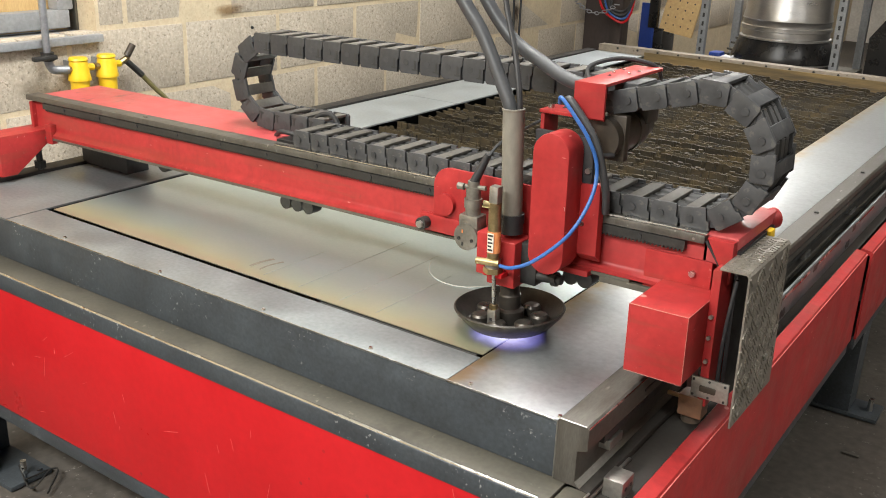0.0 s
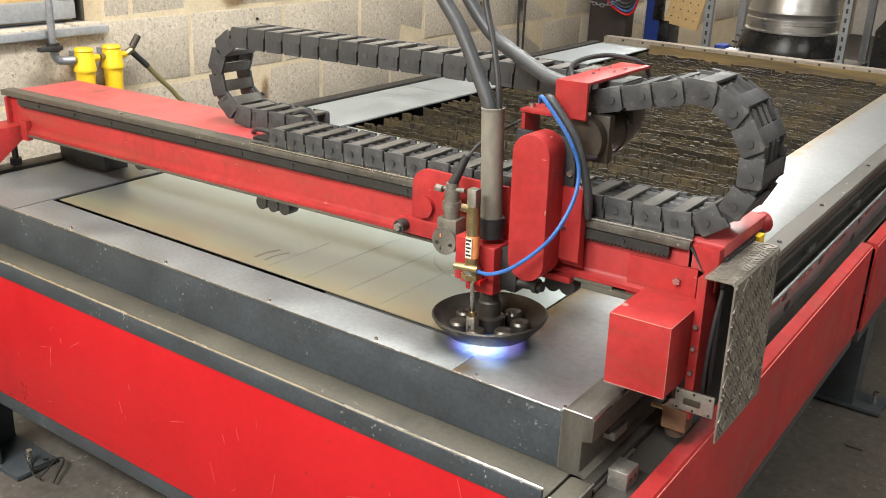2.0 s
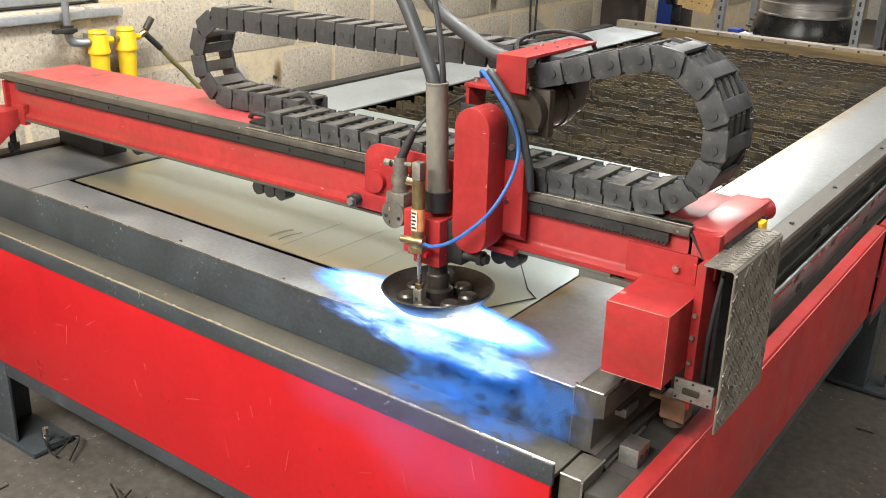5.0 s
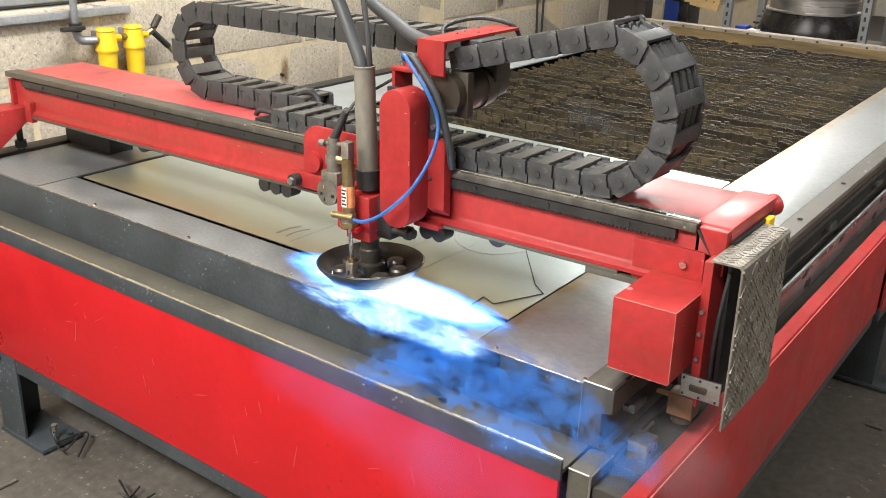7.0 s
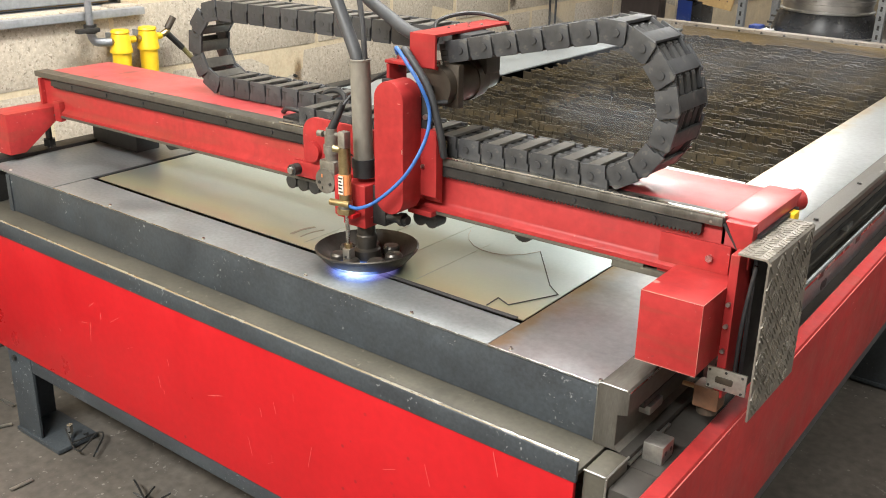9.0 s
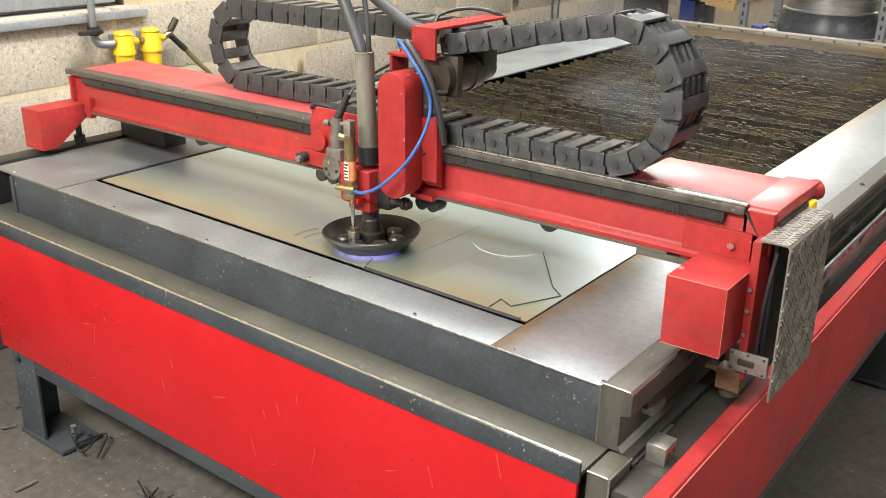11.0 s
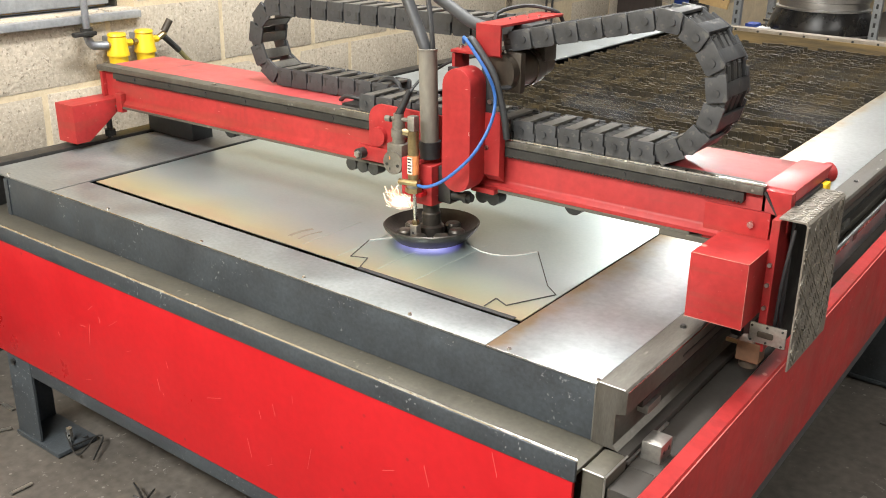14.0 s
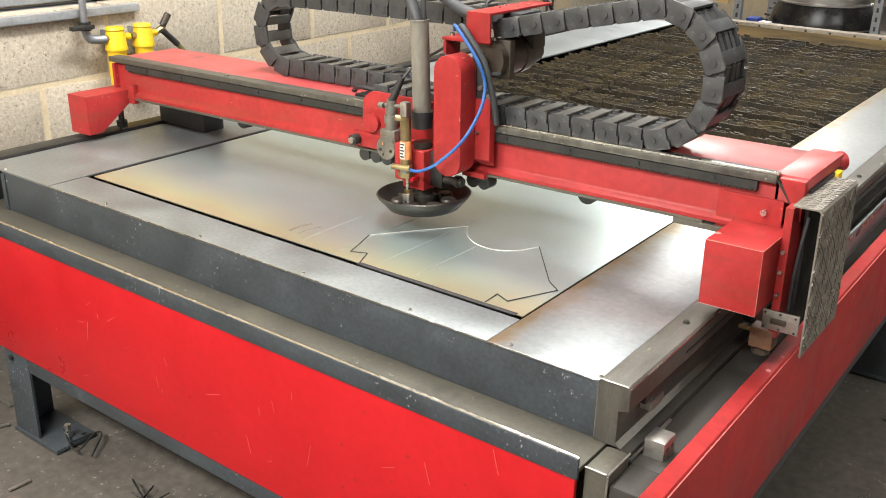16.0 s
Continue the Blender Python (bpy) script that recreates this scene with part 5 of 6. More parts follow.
def chain_pose(s, x_fixed, x_bend, radius, z_low, side, y, end=None):
    """The pose of the link whose middle is s metres from the fixed end: lower run, half turn, upper run. side: +1 turns at the right."""
    run = side * (x_bend - x_fixed)
    turn = math.pi * radius
    if s < run:
        a, x, z = 0.0, x_fixed + side * s, z_low
    elif s < run + turn:
        a = (s - run) / radius
        x, z = x_bend + side * radius * math.sin(a), z_low + radius * (1 - math.cos(a))
    else:
        fall = math.atan2(z_low + 2 * radius - end[1], side * (x_bend - end[0])) if end else 0.0
        d = s - run - turn
        a, x, z = math.pi + fall, x_bend - side * d * math.cos(fall), z_low + 2 * radius - d * math.sin(fall)
    if side > 0:
        return pose(x, y, z, 0, -math.degrees(a), 0)
    return pose(x, y, z, 0, math.degrees(a), 0) @ pose(0, 0, 0, 0, 0, 180)


# ---------------------------------------------------------------- wall services


def services():
    p = thing("air_pipe", "grey galvanised air pipe with shut-off valve on the wall", "pipe")
    part("pipe_run", rd((-2.02, 0.545, 1.09), (-2.02, 0.545, 2.4), 0.011, seg=16), M_PIPE, p)
    part("elbow", hs([(-2.02, 0.545, 1.085), (-2.02, 0.548, 1.06), (-2.015, 0.558, 1.043), (-2.01, 0.58, 1.040), (-2.0, 0.60, 1.040)], 0.013), M_PIPE, p)
    part("valve", rd((-2.02, 0.545, 1.07), (-2.02, 0.545, 1.095), 0.019, seg=12), M_RACK, p)
    part("valve_lever", bx(-2.01, -1.99, 0.485, 0.56, 1.075, 1.088, bevel=0.004), M_RACK, p, "dark valve lever")
    for k, y in enumerate((0.632, 0.731)):
        f = thing("air_filter", "yellow enamelled compressed-air filter on the wall", "air filter", "filters on the wall")
        x, z = -2.0, 1.04
        bm = bmesh.new()
        lathe(bm, [(0.0, -0.035), (0.034, -0.035), (0.034, -0.028), (0.032, -0.022), (0.028, 0.015), (0.026, 0.022), (0.0, 0.022)], 28, (x, y, z))
        part("head", bm, M_YELLOW, f)
        bm = bmesh.new()
        lathe(bm, [(0.0, -0.16), (0.018, -0.16), (0.026, -0.15), (0.0285, -0.036), (0.0, -0.036)], 28, (x, y, z))
        part("bowl", bm, M_YELLOW, f)
        bm = bmesh.new()
        lathe(bm, [(0.0, 0.022), (0.026, 0.022), (0.029, 0.026), (0.026, 0.033), (0.0, 0.034)], 24, (x, y, z))
        part("cap", bm, M_YELLOW, f)
        part("port", rd((x, y - 0.042, z), (x, y - 0.025, z), 0.010, seg=8), M_BRASS, f)
        part("port", rd((x, y + 0.025, z), (x, y + 0.05, z), 0.011, seg=8), M_YELLOW, f)
        part("wall_clip", bx(-2.062, -2.02, y - 0.012, y + 0.012, z - 0.01, z + 0.02), M_PIPE, f)
    h = thing("air_hose", "olive air hose with tap running down behind the gantry", "hose")
    part("tap_body", rd((-2.0, 0.779, 1.04), (-1.998, 0.809, 1.055), 0.010, seg=10), M_BRASS, h)
    part("tap_handle", rd((-1.995, 0.804, 1.06), (-1.99, 0.826, 1.095), 0.011, seg=12), M_MOTOR, h)
    part("tap_tail", rd((-1.998, 0.804, 1.045), (-1.99, 0.854, 0.995), 0.010, seg=10), M_RACK, h)
    part("hose_line", hs([(-1.99, 0.849, 1.0), (-1.985, 0.894, 0.95), (-1.975, 0.949, 0.89), (-1.96, 0.994, 0.80), (-1.96, 1.004, 0.5), (-1.98, 1.004, 0.2)], 0.008), M_OLIVE, h)
    c = thing("wall_cable", "two thin black cables hanging on the wall", "cable")
    part("strand", hs([(-2.04, 3.22, 2.6), (-2.04, 3.23, 1.6), (-2.04, 3.24, 1.2), (-2.03, 3.26, 0.6)], 0.006, 8), M_RUBBER, c)
    part("strand", hs([(-2.04, 3.36, 2.6), (-2.04, 3.36, 1.6), (-2.04, 3.32, 1.2), (-2.03, 3.30, 0.6)], 0.006, 8), M_RUBBER, c)


def background():
    col = tagged(part("steel_column", bx(-2.055, -1.86, 4.1, 4.3, GROUND, 3.4, bevel=0.004), M_BROWN), "dark brown steel column by the wall", "column", kind="structure")
    part("flange", bx(-1.87, -1.80, 4.06, 4.1, GROUND, 3.4, bevel=0.002), M_BROWN, col)
    hg = thing("hose_bundle", "bundle of coiled hoses and chain hung on the column", "hoses")
    for k, (m, r) in enumerate(((M_RED, 0.007), (M_BLUE, 0.006), (M_RUBBER, 0.009), (M_RUBBER, 0.007))):
        part("hose_loop", hs([(-1.95, 4.02, 1.5), (-1.93 + 0.03 * k, 4.0, 1.10 + 0.02 * k), (-1.83, 3.98, 0.97 + 0.017 * k), (-1.72, 4.0, 1.00 + 0.02 * k), (-1.69 + 0.01 * k, 4.02, 1.5)], r, 10), m, hg)
    for k in range(12):
        bm = bmesh.new()
        x = -2.06 + k * 0.024
        hose(bm, [(x + 0.015 * math.cos(a), 3.97 + (0.006 * math.sin(a) if k % 2 else 0), 1.045 - 0.06 * math.sin(k / 11 * 3.1) + (0 if k % 2 else 0.008 * math.sin(a))) for a in [q * 0.7854 for q in range(9)]], 0.003, 6, 2)
        part("chain_loop", bm, M_PIPE, hg)
    rack = thing("storage_rack", "grey slotted steel storage rack beyond the table", "rack")
    for x in (-1.47, -0.70):
        for y in (4.5, 5.1):
            p = part("upright", bx(x - 0.022, x + 0.022, y - 0.02, y + 0.02, GROUND, 2.0, bevel=0.002), M_WINFR, rack)
            if y < 5:
                for k in range(14):
                    part("slot", bx(x - 0.006, x + 0.006, y - 0.0215, y - 0.0205, 0.62 + k * 0.05, 0.645 + k * 0.05), M_INK, p)
    for z in (0.36, 0.66):
        part("shelf", bx(-1.5, -0.67, 4.48, 5.12, z, z + 0.03, bevel=0.002), M_LEDGE, rack)
    d = thing("steel_drum", "black and polished steel ribbed drum on the rack", "drum")
    bm = bmesh.new()
    lathe(bm, [(0.0, 0.0), (0.30, 0.0), (0.305, 0.018), (0.298, 0.035), (0.302, 0.05), (0.292, 0.09), (0.276, 0.14), (0.258, 0.17)], 56, (-1.075, 4.82, 0.69))
    part("base", bm, M_DRUM, d, "flared glossy black base")
    bm = bmesh.new()
    lathe(bm, [(0.258, 0.17), (0.266, 0.172), (0.266, 0.180), (0.252, 0.186), (0.252, 0.220), (0.259, 0.225), (0.259, 0.245), (0.252, 0.25), (0.252, 0.275), (0.258, 0.285)], 56, (-1.075, 4.82, 0.69))
    part("band", bm, M_CHROME, d, "polished ribbed steel band")
    bm = bmesh.new()
    lathe(bm, [(0.254, 0.285), (0.252, 0.31), (0.246, 0.33), (0.24, 0.7), (0.0, 0.7)], 56, (-1.075, 4.82, 0.69))
    part("upper_body", bm, M_CHROME, d)
    part("drip_ring", rd((-1.075, 4.82, 0.731), (-1.075, 4.82, 0.739), 0.304, seg=56), M_CHROME, d)
    b = thing("peg_board", "perforated pale wooden board leaning by the column", "board")
    bb = part("panel", bx(-0.11, 0.11, -0.01, 0.01, -0.2, 0.2), M_PLY, b)
    for i in range(4):
        for j in range(7):
            part("hole", rd((-0.075 + i * 0.05, -0.0105, -0.15 + j * 0.05), (-0.075 + i * 0.05, -0.0115, -0.15 + j * 0.05), 0.005, seg=8), M_INK, bb)
    b.matrix_world = pose(-1.70, 4.75, 1.02, -8, 8, 0)
    s = thing("tool_stand", "dark blue and black tool stand behind the table", "stand")
    part("body", bx(-1.95, -1.80, 4.7, 4.9, GROUND, 0.85, bevel=0.006), M_DRUM, s)
    part("blue_panel", bx(-1.955, -1.86, 4.69, 4.70, 0.6, 1.0, bevel=0.003), M_BLUEP, s)
    part("arm", bx(-1.90, -1.84, 4.68, 4.72, 0.85, 1.25, bevel=0.006, m=None), M_DRUM, s)
    bk = thing("blue_tub", "small blue plastic tub on the shelf", "tub")
    part("body", bx(-1.425, -1.36, 4.52, 4.62, 0.69, 0.768, bevel=0.006), M_BLUEP, bk)
    bm = bmesh.new()
    bmesh.ops.create_icosphere(bm, subdivisions=3, radius=0.05)
    for v in bm.verts:
        v.co = v.co * (1 + 0.5 * noise.noise(v.co * 30)) + 0.008 * noise.noise_vector(v.co * 70)
        v.co.z = max(v.co.z * 0.9, -0.02)
    rag = part("white_rag", bm, M_RAG, smooth=60)
    rag.matrix_world = pose(-1.315, 4.55, 0.711)
    tagged(rag, "crumpled white cleaning rag on the rack shelf", "rag")
    mc = thing("press_frame", "dark cast machine frame with bolts", "machine")
    bm = bmesh.new()
    prism(bm, [(-0.62, GROUND), (-0.62, 0.9), (-0.54, 1.02), (-0.54, 1.6), (0.2, 1.6), (0.2, GROUND)], "y", 4.9, 5.3, bevel=0.006)
    part("frame", bm, M_DRUM, mc)
    for z in (1.0, 1.08, 1.16):
        part("bolt", rd((-0.47, 4.9, z), (-0.47, 4.885, z), 0.016, seg=6), M_ALU, mc)
    st = thing("steel_stock", "scrap steel offcuts stacked on the rack", "metal stock")
    rnd = random.Random(3)
    for k in range(7):
        x = -1.40 + 0.02 * k
        part("offcut", bx(-0.06, 0.06, -0.05, 0.05, -0.006, 0.006, m=pose(x, 4.95, 0.71 + 0.034 * k, rnd.uniform(-6, 6), rnd.uniform(-6, 6), rnd.uniform(-30, 30))), M_RAIL, st)


def debris():
    """Small offcuts of metal on the floor."""
    rnd = random.Random(8)
    bits = []
    for k in range(4):
        bm = bmesh.new()
        box(bm, -0.012 - 0.006 * k, 0.012 + 0.004 * k, -0.005, 0.005, 0, 0.003)
        bits.append(mesh_of("metal_offcut", bm, M_ALU if k % 2 else M_RAIL))
    for k in range(60):
        if k < 36:
            x, y = rnd.uniform(0.12, 0.9), rnd.uniform(0.7, 3.0)
        else:
            x, y = rnd.uniform(-2.0, -1.2), rnd.uniform(-0.5, 0.6)
        ob = new("metal_offcut", bits[rnd.randrange(4)])
        ob.matrix_world = pose(x, y, GROUND, rnd.uniform(-3, 3), 0, rnd.uniform(0, 360))
        tagged(ob, "small bare metal offcut lying on the floor", "metal offcut", "offcuts on the floor")
    for k, (x, y) in enumerate(((-1.36, -0.02), (-1.06, -0.06))):
        bm = bmesh.new()
        for j in range(3):
            hose(bm, [(rnd.uniform(-0.07, 0.07), rnd.uniform(-0.05, 0.05), rnd.uniform(0.004, 0.035)) for _ in range(3)], 0.0026, 6, 5)
        ob = part("wire_scrap", bm, M_RACK)
        ob.matrix_world = pose(x, y, GROUND)
        tagged(ob, "tangle of dark scrap wire on the floor", "scrap wire")
    return


# ---------------------------------------------------------------- cut lines, arc, fume and sparks


def strip_mesh(name, pts, w, z0, z1, material):
    """A thin bar that follows a line on the sheet."""
    bm = bmesh.new()
    p = [Vector((x, y, 0)) for x, y in pts]
    rows = []
    for k, q in enumerate(p):
        d = (p[min(k + 1, len(p) - 1)] - p[max(k - 1, 0)]).normalized()
        s = Vector((-d.y, d.x, 0)) * w / 2
        rows.append([bm.verts.new((q + s * a + Vector((0, 0, z)))) for a, z in ((1, z0), (1, z1), (-1, z1), (-1, z0))])
    for a, c in zip(rows, rows[1:]):
        for k in range(4):
            bm.faces.new((a[k], a[(k + 1) % 4], c[(k + 1) % 4], c[k]))
    bm.faces.new(rows[0][::-1])
    bm.faces.new(rows[-1])
    return mesh_of(name, bm, material)


# each stretch of the outline and the time at which the torch has cut it
CUTS = [([(-0.509, 0.399), (-0.497, 0.375), (-0.478, 0.350), (-0.452, 0.331), (-0.426, 0.322), (-0.400, 0.322), (-0.376, 0.331), (-0.352, 0.356), (-0.335, 0.392)], 0, 0.0028),
        ([(-0.335, 0.392), (-0.233, 0.259)], 0, 0.003), ([(-0.233, 0.259), (-0.201, 0.234)], 0, 0.003),
        ([(-0.201, 0.234), (-0.245, 0.140)], 2.4, 0.004), ([(-0.245, 0.140), (-0.275, 0.154)], 3.4, 0.004), ([(-0.275, 0.154), (-0.273, 0.114)], 3.9, 0.004),
        ([(-0.205, 0.1055), (-0.30, 0.1045), (-0.40, 0.105), (-0.48, 0.1045), (-0.553, 0.1045)], 8.4, 0.02),
        ([(-0.553, 0.108), (-0.572, 0.152)], 9.3, 0.003), ([(-0.572, 0.152), (-0.603, 0.138)], 10.0, 0.003), ([(-0.603, 0.138), (-0.633, 0.228)], 11.4, 0.003),
        ([(-0.633, 0.228), (-0.60, 0.275)], 13.2, 0.0026), ([(-0.60, 0.275), (-0.56, 0.33)], 14.1, 0.0026), ([(-0.56, 0.33), (-0.509, 0.399)], 15.0, 0.0026)]


def kerfs(sheet_ob):
    out = []
    for k, (pts, when, w) in enumerate(CUTS):
        m = M_BURR if k in (0, 10, 11, 12) else M_KERF
        out.append((piece("kerf", strip_mesh("kerf", pts, w * (0.42 if m is M_BURR else 0.5), TOP + 0.0020, TOP + 0.0032, m), sheet_ob), when))
    for x, y in ((-0.625, 0.46), (-0.5225, 0.44), (-0.436, 0.36), (-0.72, 0.30)):
        piece("scribed_line", strip_mesh("scribed_line", [(x, 0.125), (x + 0.003, y)], 0.0009, TOP + 0.0012, TOP + 0.0023, M_SCRIBE), sheet_ob)
    for dx in (0.0, 0.026):
        piece("scuff", strip_mesh("scuff", [(-0.775 + dx + 0.02 * (k / 8 - 0.3) ** 2, 0.142 + 0.0075 * k) for k in range(9)], 0.007 - 0.003 * (dx > 0), TOP + 0.0012, TOP + 0.0023, M_SCUFF), sheet_ob)
    return out


def veil(bm, sx, sy, z, n=20):
    """A flat oval layer."""
    c = bm.verts.new((0, 0, z))
    ring = [bm.verts.new((sx * math.cos(2 * math.pi * k / n), sy * math.sin(2 * math.pi * k / n), z)) for k in range(n)]
    for k in range(n):
        bm.faces.new((c, ring[k], ring[(k + 1) % n]))


def flame():
    # glowing veils also stand in for arc light on fume and deck strip
    f = thing("plasma_flame", "blue-white plasma flame and glow of lit fume along the sheet edge", "flame")
    for k in range(3):
        bm = bmesh.new()
        veil(bm, 0.30 * (1 - 0.10 * k), 0.085 * (1 - 0.08 * k), 0.002 * k)
        part("flame_layer", bm, M_FLAME, f, smooth=0)
    bm = bmesh.new()
    rim = [[bm.verts.new((-0.28 + 0.04 * a, -0.078 - 0.005 * math.sin(a * 0.8), -0.06 + 0.014 * c)) for c in range(6)] for a in range(15)]
    for a in range(14):
        for c in range(5):
            bm.faces.new((rim[a][c], rim[a + 1][c], rim[a + 1][c + 1], rim[a][c + 1]))
    part("lit_fume_skirt", bm, M_FLAME, f, smooth=0)
    return f


def jet():
    bm = bmesh.new()
    for z in (0.0, 0.008):
        veil(bm, 0.06, 0.055, z)
    return tagged(part("plasma_jet", bm, M_JET, smooth=0), "short blue-white plasma jet on the deck strip", "flame")


def arc():
    bm = bmesh.new()
    veil(bm, 0.085, 0.085, 0.0)
    return tagged(part("arc_glow", bm, M_VIOLET, smooth=0), "violet arc glow under the torch cup", "glow")


PUFF = {}


def puff(name, material, parent, at, size, rx=0.0, rz=0.0):
    """One ragged puff: a bowed disc of unit size, set to its own width and height, lying flat at rx = 0 and upright at rx = 90."""
    if material.name not in PUFF:
        bm = bmesh.new()
        c = bm.verts.new((0, 0, 0))
        rings = [[bm.verts.new((r * math.cos(2 * math.pi * k / 20), r * math.sin(2 * math.pi * k / 20), 0.12 * r * math.sin(3 * 2 * math.pi * k / 20 + 5 * r))) for k in range(20)] for r in (0.35, 0.7, 1.0)]
        for k in range(20):
            bm.faces.new((c, rings[0][k], rings[0][(k + 1) % 20]))
            for a, b in zip(rings, rings[1:]):
                bm.faces.new((a[k], b[k], b[(k + 1) % 20], a[(k + 1) % 20]))
        PUFF[material.name] = mesh_of("puff", bm, material, 180)
    ob = new(name, PUFF[material.name])
    ob.parent = parent
    ob.scale = (size[0], size[1], (size[0] + size[1]) / 2)
    return ob, at, rx, rz


def fume_cloud(seed, label, wisps):
    """A cloud of drifting wisps; each wisp: place, size, lean, material."""
    f = thing("fume_cloud", label, "smoke", "fume over the table")
    rnd = random.Random(seed)
    out = []
    for at, size, rx, m in wisps:
        ob, at, rx, rz = puff("wisp", m, f, at, size, rx, rnd.uniform(-12, 12))
        out.append((ob, at, rx, rz, rnd.uniform(0, 6.28), rnd.uniform(0.5, 1.0)))
    return f, out


def drift(wisps):
    """Wisps roll gently outwards and turn about their place."""
    for ob, at, rx, rz, ph, k in wisps:
        walk(ob, [(t, pose(at[0] + 0.022 * k * math.sin(1.9 * t + ph), at[1] - 0.008 * k * math.cos(1.3 * t + ph), at[2] + 0.014 * k * math.sin(1.5 * t + 2 * ph), rx + 8 * math.sin(t + ph), 0, rz + 14 * k * math.sin(0.9 * t + ph))) for t in TIMES])


def spray(seed, n, centre, spread, length, aim, cone, label, cores=(), thick=0.0007):
    """A burst of short glowing streaks round a centre, aimed one way."""
    rnd = random.Random(seed)
    bm = bmesh.new()
    for _ in range(n):
        a = Vector([rnd.uniform(-spread[i], spread[i]) for i in range(3)])
        d = (Vector(aim) + Vector([rnd.uniform(-cone, cone) for _ in range(3)])).normalized()
        q = length * rnd.uniform(0.3, 1.0)
        rod(bm, a, a + d * q, thick * 0.3, thick * rnd.uniform(0.6, 1.2), 5)
    s = part("spark_spray", bm, M_SPARK, smooth=0)
    tagged(s, label, "sparks", "sparks from the torch", "stuff")
    for at, size, rx, rz, m in cores:
        ob, at, rx, rz = puff("burst_core", m, s, at, size, rx, rz)
        ob.matrix_basis = pose(*at, rx, 0, rz) @ Matrix.Diagonal((*ob.scale, 1))
    return s, centre


# ---------------------------------------------------------------- build and move
WALL = setting()
window()
TABLE = table()
SHEET = sheet()
GANTRY = gantry()
CARRIAGE = carriage()
TORCH = torch(CARRIAGE)
RIGHT_Y, LEFT_Y = 0.056, 0.140
CHAIN_R, LINKS_R = chain("energy_chain", "dark grey plastic energy chain looping over the gantry", 0.100, 0.037, 27, 0.0165, True)
CHAIN_L, LINKS_L = chain("energy_chain", "dark grey plastic energy chain behind the torch", 0.08, 0.043, 25, 0.0185, False)
KERFS = kerfs(SHEET)
FLAME, ARC, JET = flame(), arc(), jet()
# wisp colours stand for the arc's light in the fume
NEAR_FUME, NEAR_WISPS = fume_cloud(1, "thin fume coloured as if blue-lit, rolling over the front edge",
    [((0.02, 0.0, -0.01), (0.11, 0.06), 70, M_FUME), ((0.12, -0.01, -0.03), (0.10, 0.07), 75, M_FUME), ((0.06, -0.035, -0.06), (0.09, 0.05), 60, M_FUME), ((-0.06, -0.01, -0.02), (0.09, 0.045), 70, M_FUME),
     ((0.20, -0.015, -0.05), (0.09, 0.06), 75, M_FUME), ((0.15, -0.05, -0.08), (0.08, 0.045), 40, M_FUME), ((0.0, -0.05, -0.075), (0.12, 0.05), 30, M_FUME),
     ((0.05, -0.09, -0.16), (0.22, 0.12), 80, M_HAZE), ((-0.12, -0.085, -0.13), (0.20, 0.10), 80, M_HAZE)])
FAR_FUME, FAR_WISPS = fume_cloud(2, "thin fume coloured as if blue-lit, drifting towards the rail end",
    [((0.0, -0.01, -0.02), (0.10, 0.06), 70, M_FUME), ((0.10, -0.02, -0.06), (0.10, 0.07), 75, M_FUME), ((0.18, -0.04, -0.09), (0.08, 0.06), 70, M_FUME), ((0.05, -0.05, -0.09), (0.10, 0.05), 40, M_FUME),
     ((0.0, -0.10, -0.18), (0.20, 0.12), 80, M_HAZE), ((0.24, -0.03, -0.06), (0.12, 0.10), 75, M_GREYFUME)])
BED_FUME, BED_WISPS = fume_cloud(3, "faint grey fume hanging over the slatted bed",
    [((0.0, 0.25, 0.10), (0.34, 0.16), 75, M_GREYFUME), ((0.30, 0.45, 0.12), (0.30, 0.16), 80, M_GREYFUME), ((-0.25, 0.10, 0.16), (0.28, 0.14), 80, M_GREYFUME), ((0.10, -0.35, 0.05), (0.26, 0.11), 70, M_GREYFUME)])
# glowing tongues also stand in for arc-lit fume rolling over the edge
TONGUES = [puff("tongue", M_TONGUE, FLAME, at, size, rx, 4) for at, size, rx in (((0.08, -0.082, -0.004), (0.15, 0.040), 65), ((-0.05, -0.08, -0.002), (0.13, 0.032), 65), ((0.19, -0.083, -0.008), (0.10, 0.036), 70), ((0.02, -0.084, -0.018), (0.09, 0.030), 75), ((0.02, -0.035, 0.004), (0.15, 0.03), 8), ((0.16, -0.01, 0.004), (0.13, 0.035), 4))]
for ob, at, rx, rz in TONGUES:
    ob.matrix_basis = pose(*at, rx, 0, rz) @ Matrix.Diagonal((*ob.scale, 1))
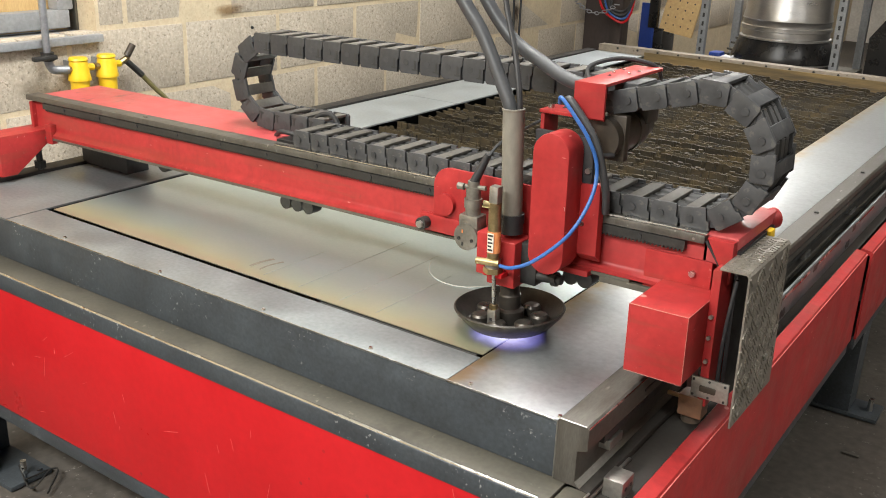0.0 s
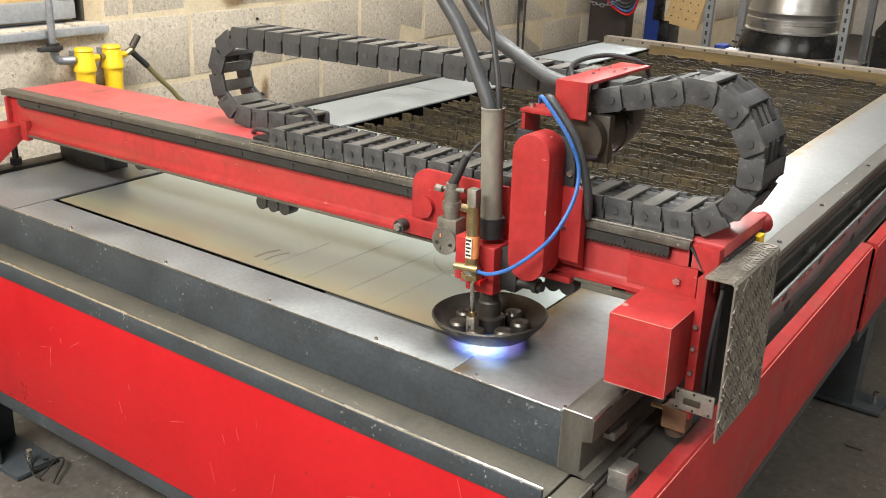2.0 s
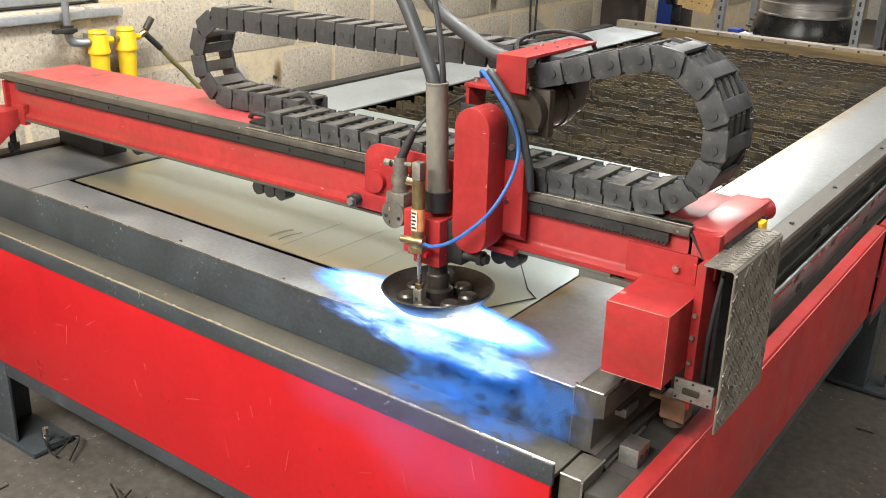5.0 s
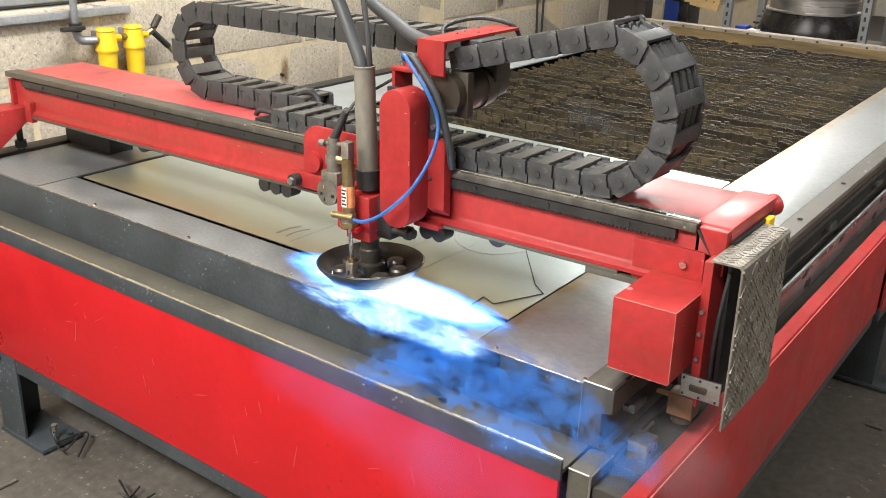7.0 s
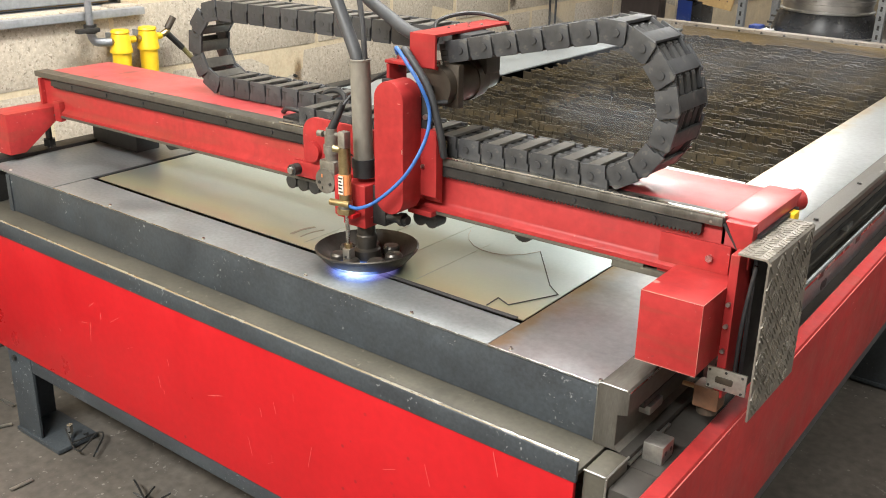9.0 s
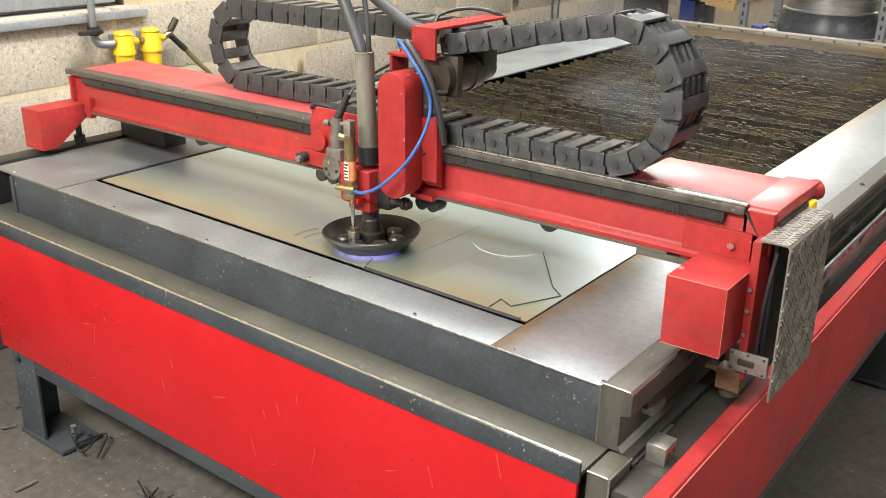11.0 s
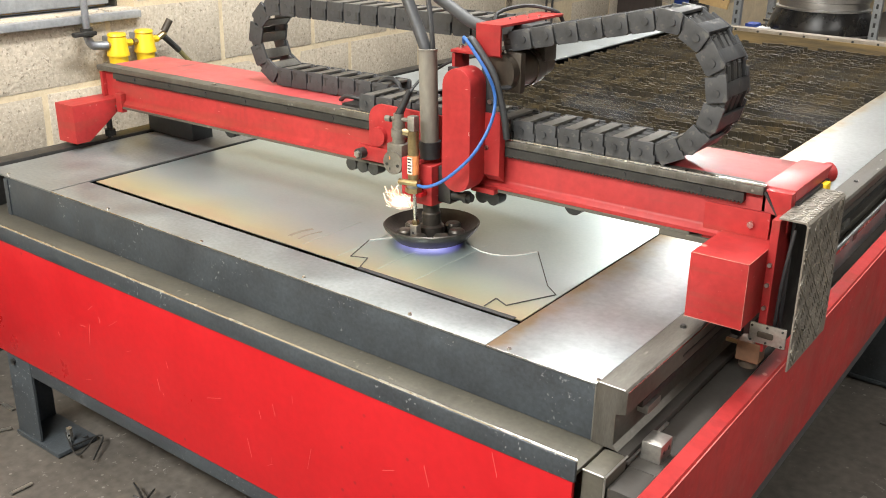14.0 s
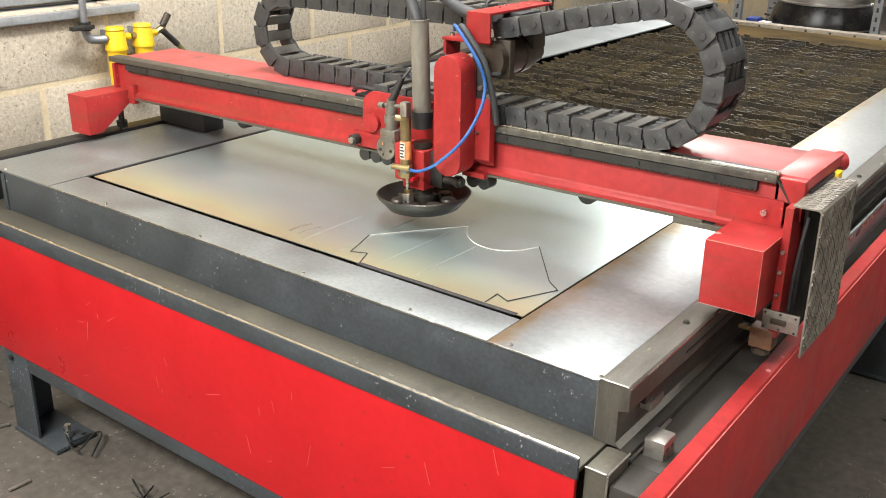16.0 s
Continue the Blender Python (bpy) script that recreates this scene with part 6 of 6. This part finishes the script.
SPRAYS = [
    (spray(1, 34, (0.115, -0.01, 0.010), (0.022, 0.018, 0.006), 0.05, (1, -0.55, 0.0), 0.35, "pinkish spark spray skating over the deck", [((0.01, -0.005, 0), (0.04, 0.02), 10, -28, M_EMBER)], 0.0008), [(1.35, 1.65)]),
    (spray(2, 10, (-0.33, -0.165, -0.05), (0.15, 0.05, 0.035), 0.06, (-1, -0.45, -0.22), 0.18, "loose orange sparks flying over the front", [((0.33, 0.105, 0.055), (0.12, 0.035), 20, 0, M_CORE)], 0.0027), [(2.4, 2.6)]),
    (spray(3, 18, (-0.13, -0.03, 0.012), (0.06, 0.03, 0.01), 0.05, (-1, -0.1, 0.1), 0.5, "fine sparks beside the torch cup", [((0.02, 0.0, 0.0), (0.07, 0.03), 15, 0, M_CORE), ((0.26, 0.06, 0.0), (0.04, 0.015), 20, 0, M_EMBER)], 0.0006), [(2.85, 3.15)]),
    (spray(4, 80, (-0.13, -0.045, 0.010), (0.06, 0.022, 0.012), 0.10, (-1, -0.1, 0.05), 0.32, "dense white spark burst at the sheet edge", [((0.02, 0.0, 0.0), (0.11, 0.035), 15, 0, M_CORE), ((-0.05, 0.0, 0.005), (0.09, 0.025), 20, 5, M_CORE), ((-0.05, -0.03, 0.0), (0.06, 0.02), 40, 0, M_EMBER)], 0.0009), [(7.35, 7.65), (7.85, 8.15)]),
    (spray(5, 40, (0.10, 0.045, 0.006), (0.04, 0.010, 0.006), 0.11, (1, 0.62, 0.03), 0.13, "orange spark jet along the sheet", [((0.015, 0.01, 0.0), (0.075, 0.016), 12, 32, M_CORE), ((0.05, 0.03, 0.004), (0.09, 0.022), 14, 32, M_EMBER), ((0.0, 0.0, 0.004), (0.05, 0.016), 50, 32, M_CORE)], 0.0009), [(11.3, 12.15), (12.85, 13.15)]),
    (spray(6, 34, (-0.11, 0.045, 0.035), (0.03, 0.02, 0.018), 0.03, (-0.7, 0.2, 0.5), 0.7, "white-orange spark burst behind the cup", [((0.0, 0.0, 0.0), (0.036, 0.020), 70, 35, M_CORE), ((-0.018, 0.0, 0.012), (0.02, 0.022), 70, 35, M_EMBER), ((0.022, 0.014, 0.008), (0.02, 0.022), 70, 35, M_EMBER)], 0.0008), [(7.4, 7.6), (11.3, 11.6), (13.35, 14.65)]),
]
# dark puffs stand in for broken block faces; brown ones are stains
for y, z, w, h, m in ((1.437, 0.825, 0.030, 0.085, M_STAIN), (2.92, 1.0, 0.05, 0.10, M_WALLMARK), (2.86, 1.06, 0.09, 0.035, M_WALLMARK), (1.30, 1.165, 0.10, 0.03, M_STAIN), (3.30, 1.02, 0.05, 0.06, M_WALLMARK)):
    stain, _, _, _ = puff("stain", m, WALL, (0, 0, 0), (w, h))
    stain.matrix_basis = pose(-2.0545, y, z, 90, 0, 90) @ Matrix.Diagonal((w, h, 0.004, 1))
services()
background()
debris()
wall_blocks(WALL)
slats(TABLE)

# beam's y and carriage's x in time
TIMES = [0, 0.5, 1, 1.5, 2, 2.5, 3, 3.5, 4, 4.5, 5, 5.5, 6, 6.5, 7, 7.5, 8, 8.5, 9, 9.5, 10, 10.5, 11, 11.5, 12, 12.5, 13, 13.5, 14, 14.5, 15, 15.5, 16]
BEAM_Y = [0.284, 0.281, 0.271, 0.242, 0.199, 0.172, 0.179, 0.186, 0.164, 0.155, 0.151, 0.149, 0.148, 0.147, 0.146, 0.145, 0.144, 0.163, 0.183, 0.204, 0.224, 0.243, 0.260, 0.272,
          0.279, 0.289, 0.298, 0.330, 0.372, 0.409, 0.423, 0.424, 0.416]
CAR_X = [-0.067, -0.052, -0.037, -0.048, -0.065, -0.076, -0.091, -0.106, -0.109, -0.130, -0.165, -0.205, -0.244, -0.282, -0.330, -0.377, -0.402, -0.405, -0.406, -0.415, -0.433, -0.452, -0.470, -0.480,
         -0.477, -0.454, -0.442, -0.416, -0.392, -0.363, -0.340, -0.366, -0.447]
LIFT = [0.0] * 31 + [0.032, 0.032]


def motions():
    walk(GANTRY, [(t, pose(0, y, 0) @ TILT) for t, y in zip(TIMES, BEAM_Y)])
    walk(CHAIN_R, [(t, pose(0, y, 0) @ TILT) for t, y in zip(TIMES, BEAM_Y)])
    walk(CHAIN_L, [(t, pose(0, y, 0) @ TILT) for t, y in zip(TIMES, BEAM_Y)])
    walk(CARRIAGE, [(t, pose(0, y, 0) @ TILT @ pose(x, 0, 0)) for t, y, x in zip(TIMES, BEAM_Y, CAR_X)])
    walk(TORCH, [(t, pose(TX, 0, 1.05 + z, 0, -1.7, 0) @ pose(-TX, 0, -1.05)) for t, z in zip(TIMES, LIFT)])
    for i, link in enumerate(LINKS_R):
        rows = []
        for t, x in zip(TIMES, CAR_X):
            radius = 0.099 + 0.015 * min(1, max(0, (-x - 0.06) / 0.2))     # the loop springs open as its upper run lengthens
            rows.append((t, chain_pose((i + 0.5) * 0.049, -0.78, (0.51 - math.pi * radius + x) / 2, radius, 1.0862, 1, RIGHT_Y, (x, 1.254))))
        walk(link, rows)
    for i, link in enumerate(LINKS_L):
        s = (i + 0.5) * PITCH
        walk(link, [(t, chain_pose(s, -0.79, -0.921 + x / 2, 0.083, 1.088, -1, LEFT_Y)) for t, x in zip(TIMES, CAR_X)])

    # the arc follows the torch's tip; out of use, everything sinks through the slot into the closed trough under the front strip
    def tip(t):
        k = min(int(t * 2), 31)
        f = t * 2 - k
        return (CAR_X[k] * (1 - f) + CAR_X[k + 1] * f + TX, BEAM_Y[k] * (1 - f) + BEAM_Y[k + 1] * f + TY)

    def show(ob, spans, up, dx=0.0, dy=0.0, fixed_y=None, turn=0.0, down=0.70):
        marks = {0.0, 16.0}
        for a, c in spans:
            marks |= {max(0.0, a - 0.1), a, c, min(16.0, c + 0.1)}
            marks |= {q * 0.5 for q in range(33) if a < q * 0.5 < c}
        rows = []
        for t in sorted(marks):
            x, y = tip(t)
            on = any(a <= t <= c for a, c in spans)
            y = fixed_y if fixed_y is not None else y
            rows.append((t, pose(x + (dx(t) if callable(dx) else dx), y + dy, up, 0, 0, turn) if on else pose(-0.8, 0.07, down, 0, 0, turn)))
        walk(ob, rows)

    show(ARC, [(0, 15.1)], 0.8537, dx=0.022, dy=-0.032)
    show(FLAME, [(3.95, 8.6)], 0.8538, dx=lambda t: -0.06 + 0.13 * min(1.0, max(0.0, (t - 3.9) / 2.5)), fixed_y=0.073)
    show(JET, [(0.4, 0.6), (1.9, 2.1), (2.4, 2.6), (2.85, 3.9), (8.75, 9.25)], 0.8565, dx=0.035, dy=-0.065)
    show(NEAR_FUME, [(3.9, 7.75)], 0.868, dx=lambda t: 0.06 + 0.12 * min(1.0, max(0.0, (t - 3.9) / 2.5)), fixed_y=-0.02, down=0.66)
    show(FAR_FUME, [(5.5, 7.75)], 0.88, dx=lambda t: 0.30 + 0.14 * min(1.0, max(0.0, (t - 5.5) / 2)), fixed_y=-0.03, down=0.66)
    for wisps in (NEAR_WISPS, FAR_WISPS, BED_WISPS):
        drift(wisps)
    # fume seeps up through the slats, hangs over the bed and is drawn down again
    walk(BED_FUME, [(0, pose(-0.6, 1.5, 0.35)), (6.0, pose(-0.6, 1.5, 0.35)), (7.5, pose(-0.55, 1.35, 0.80)), (9.0, pose(-0.55, 1.3, 0.95)), (11.5, pose(-0.6, 1.4, 1.0)), (13.0, pose(-0.6, 1.5, 0.9)), (14.5, pose(-0.6, 1.5, 0.55)), (16, pose(-0.6, 1.5, 0.35))])
    for (ob, at), spans in SPRAYS:
        show(ob, spans, 0.856 + at[2], dx=at[0], dy=at[1])
    for ob, when in KERFS:
        walk(ob, [(0, pose(0, 0, 0)), (16, pose(0, 0, 0))] if when == 0 else [(0, pose(0, 0, -0.006)), (when - 0.2, pose(0, 0, -0.006)), (when, pose(0, 0, 0)), (16, pose(0, 0, 0))])


motions()
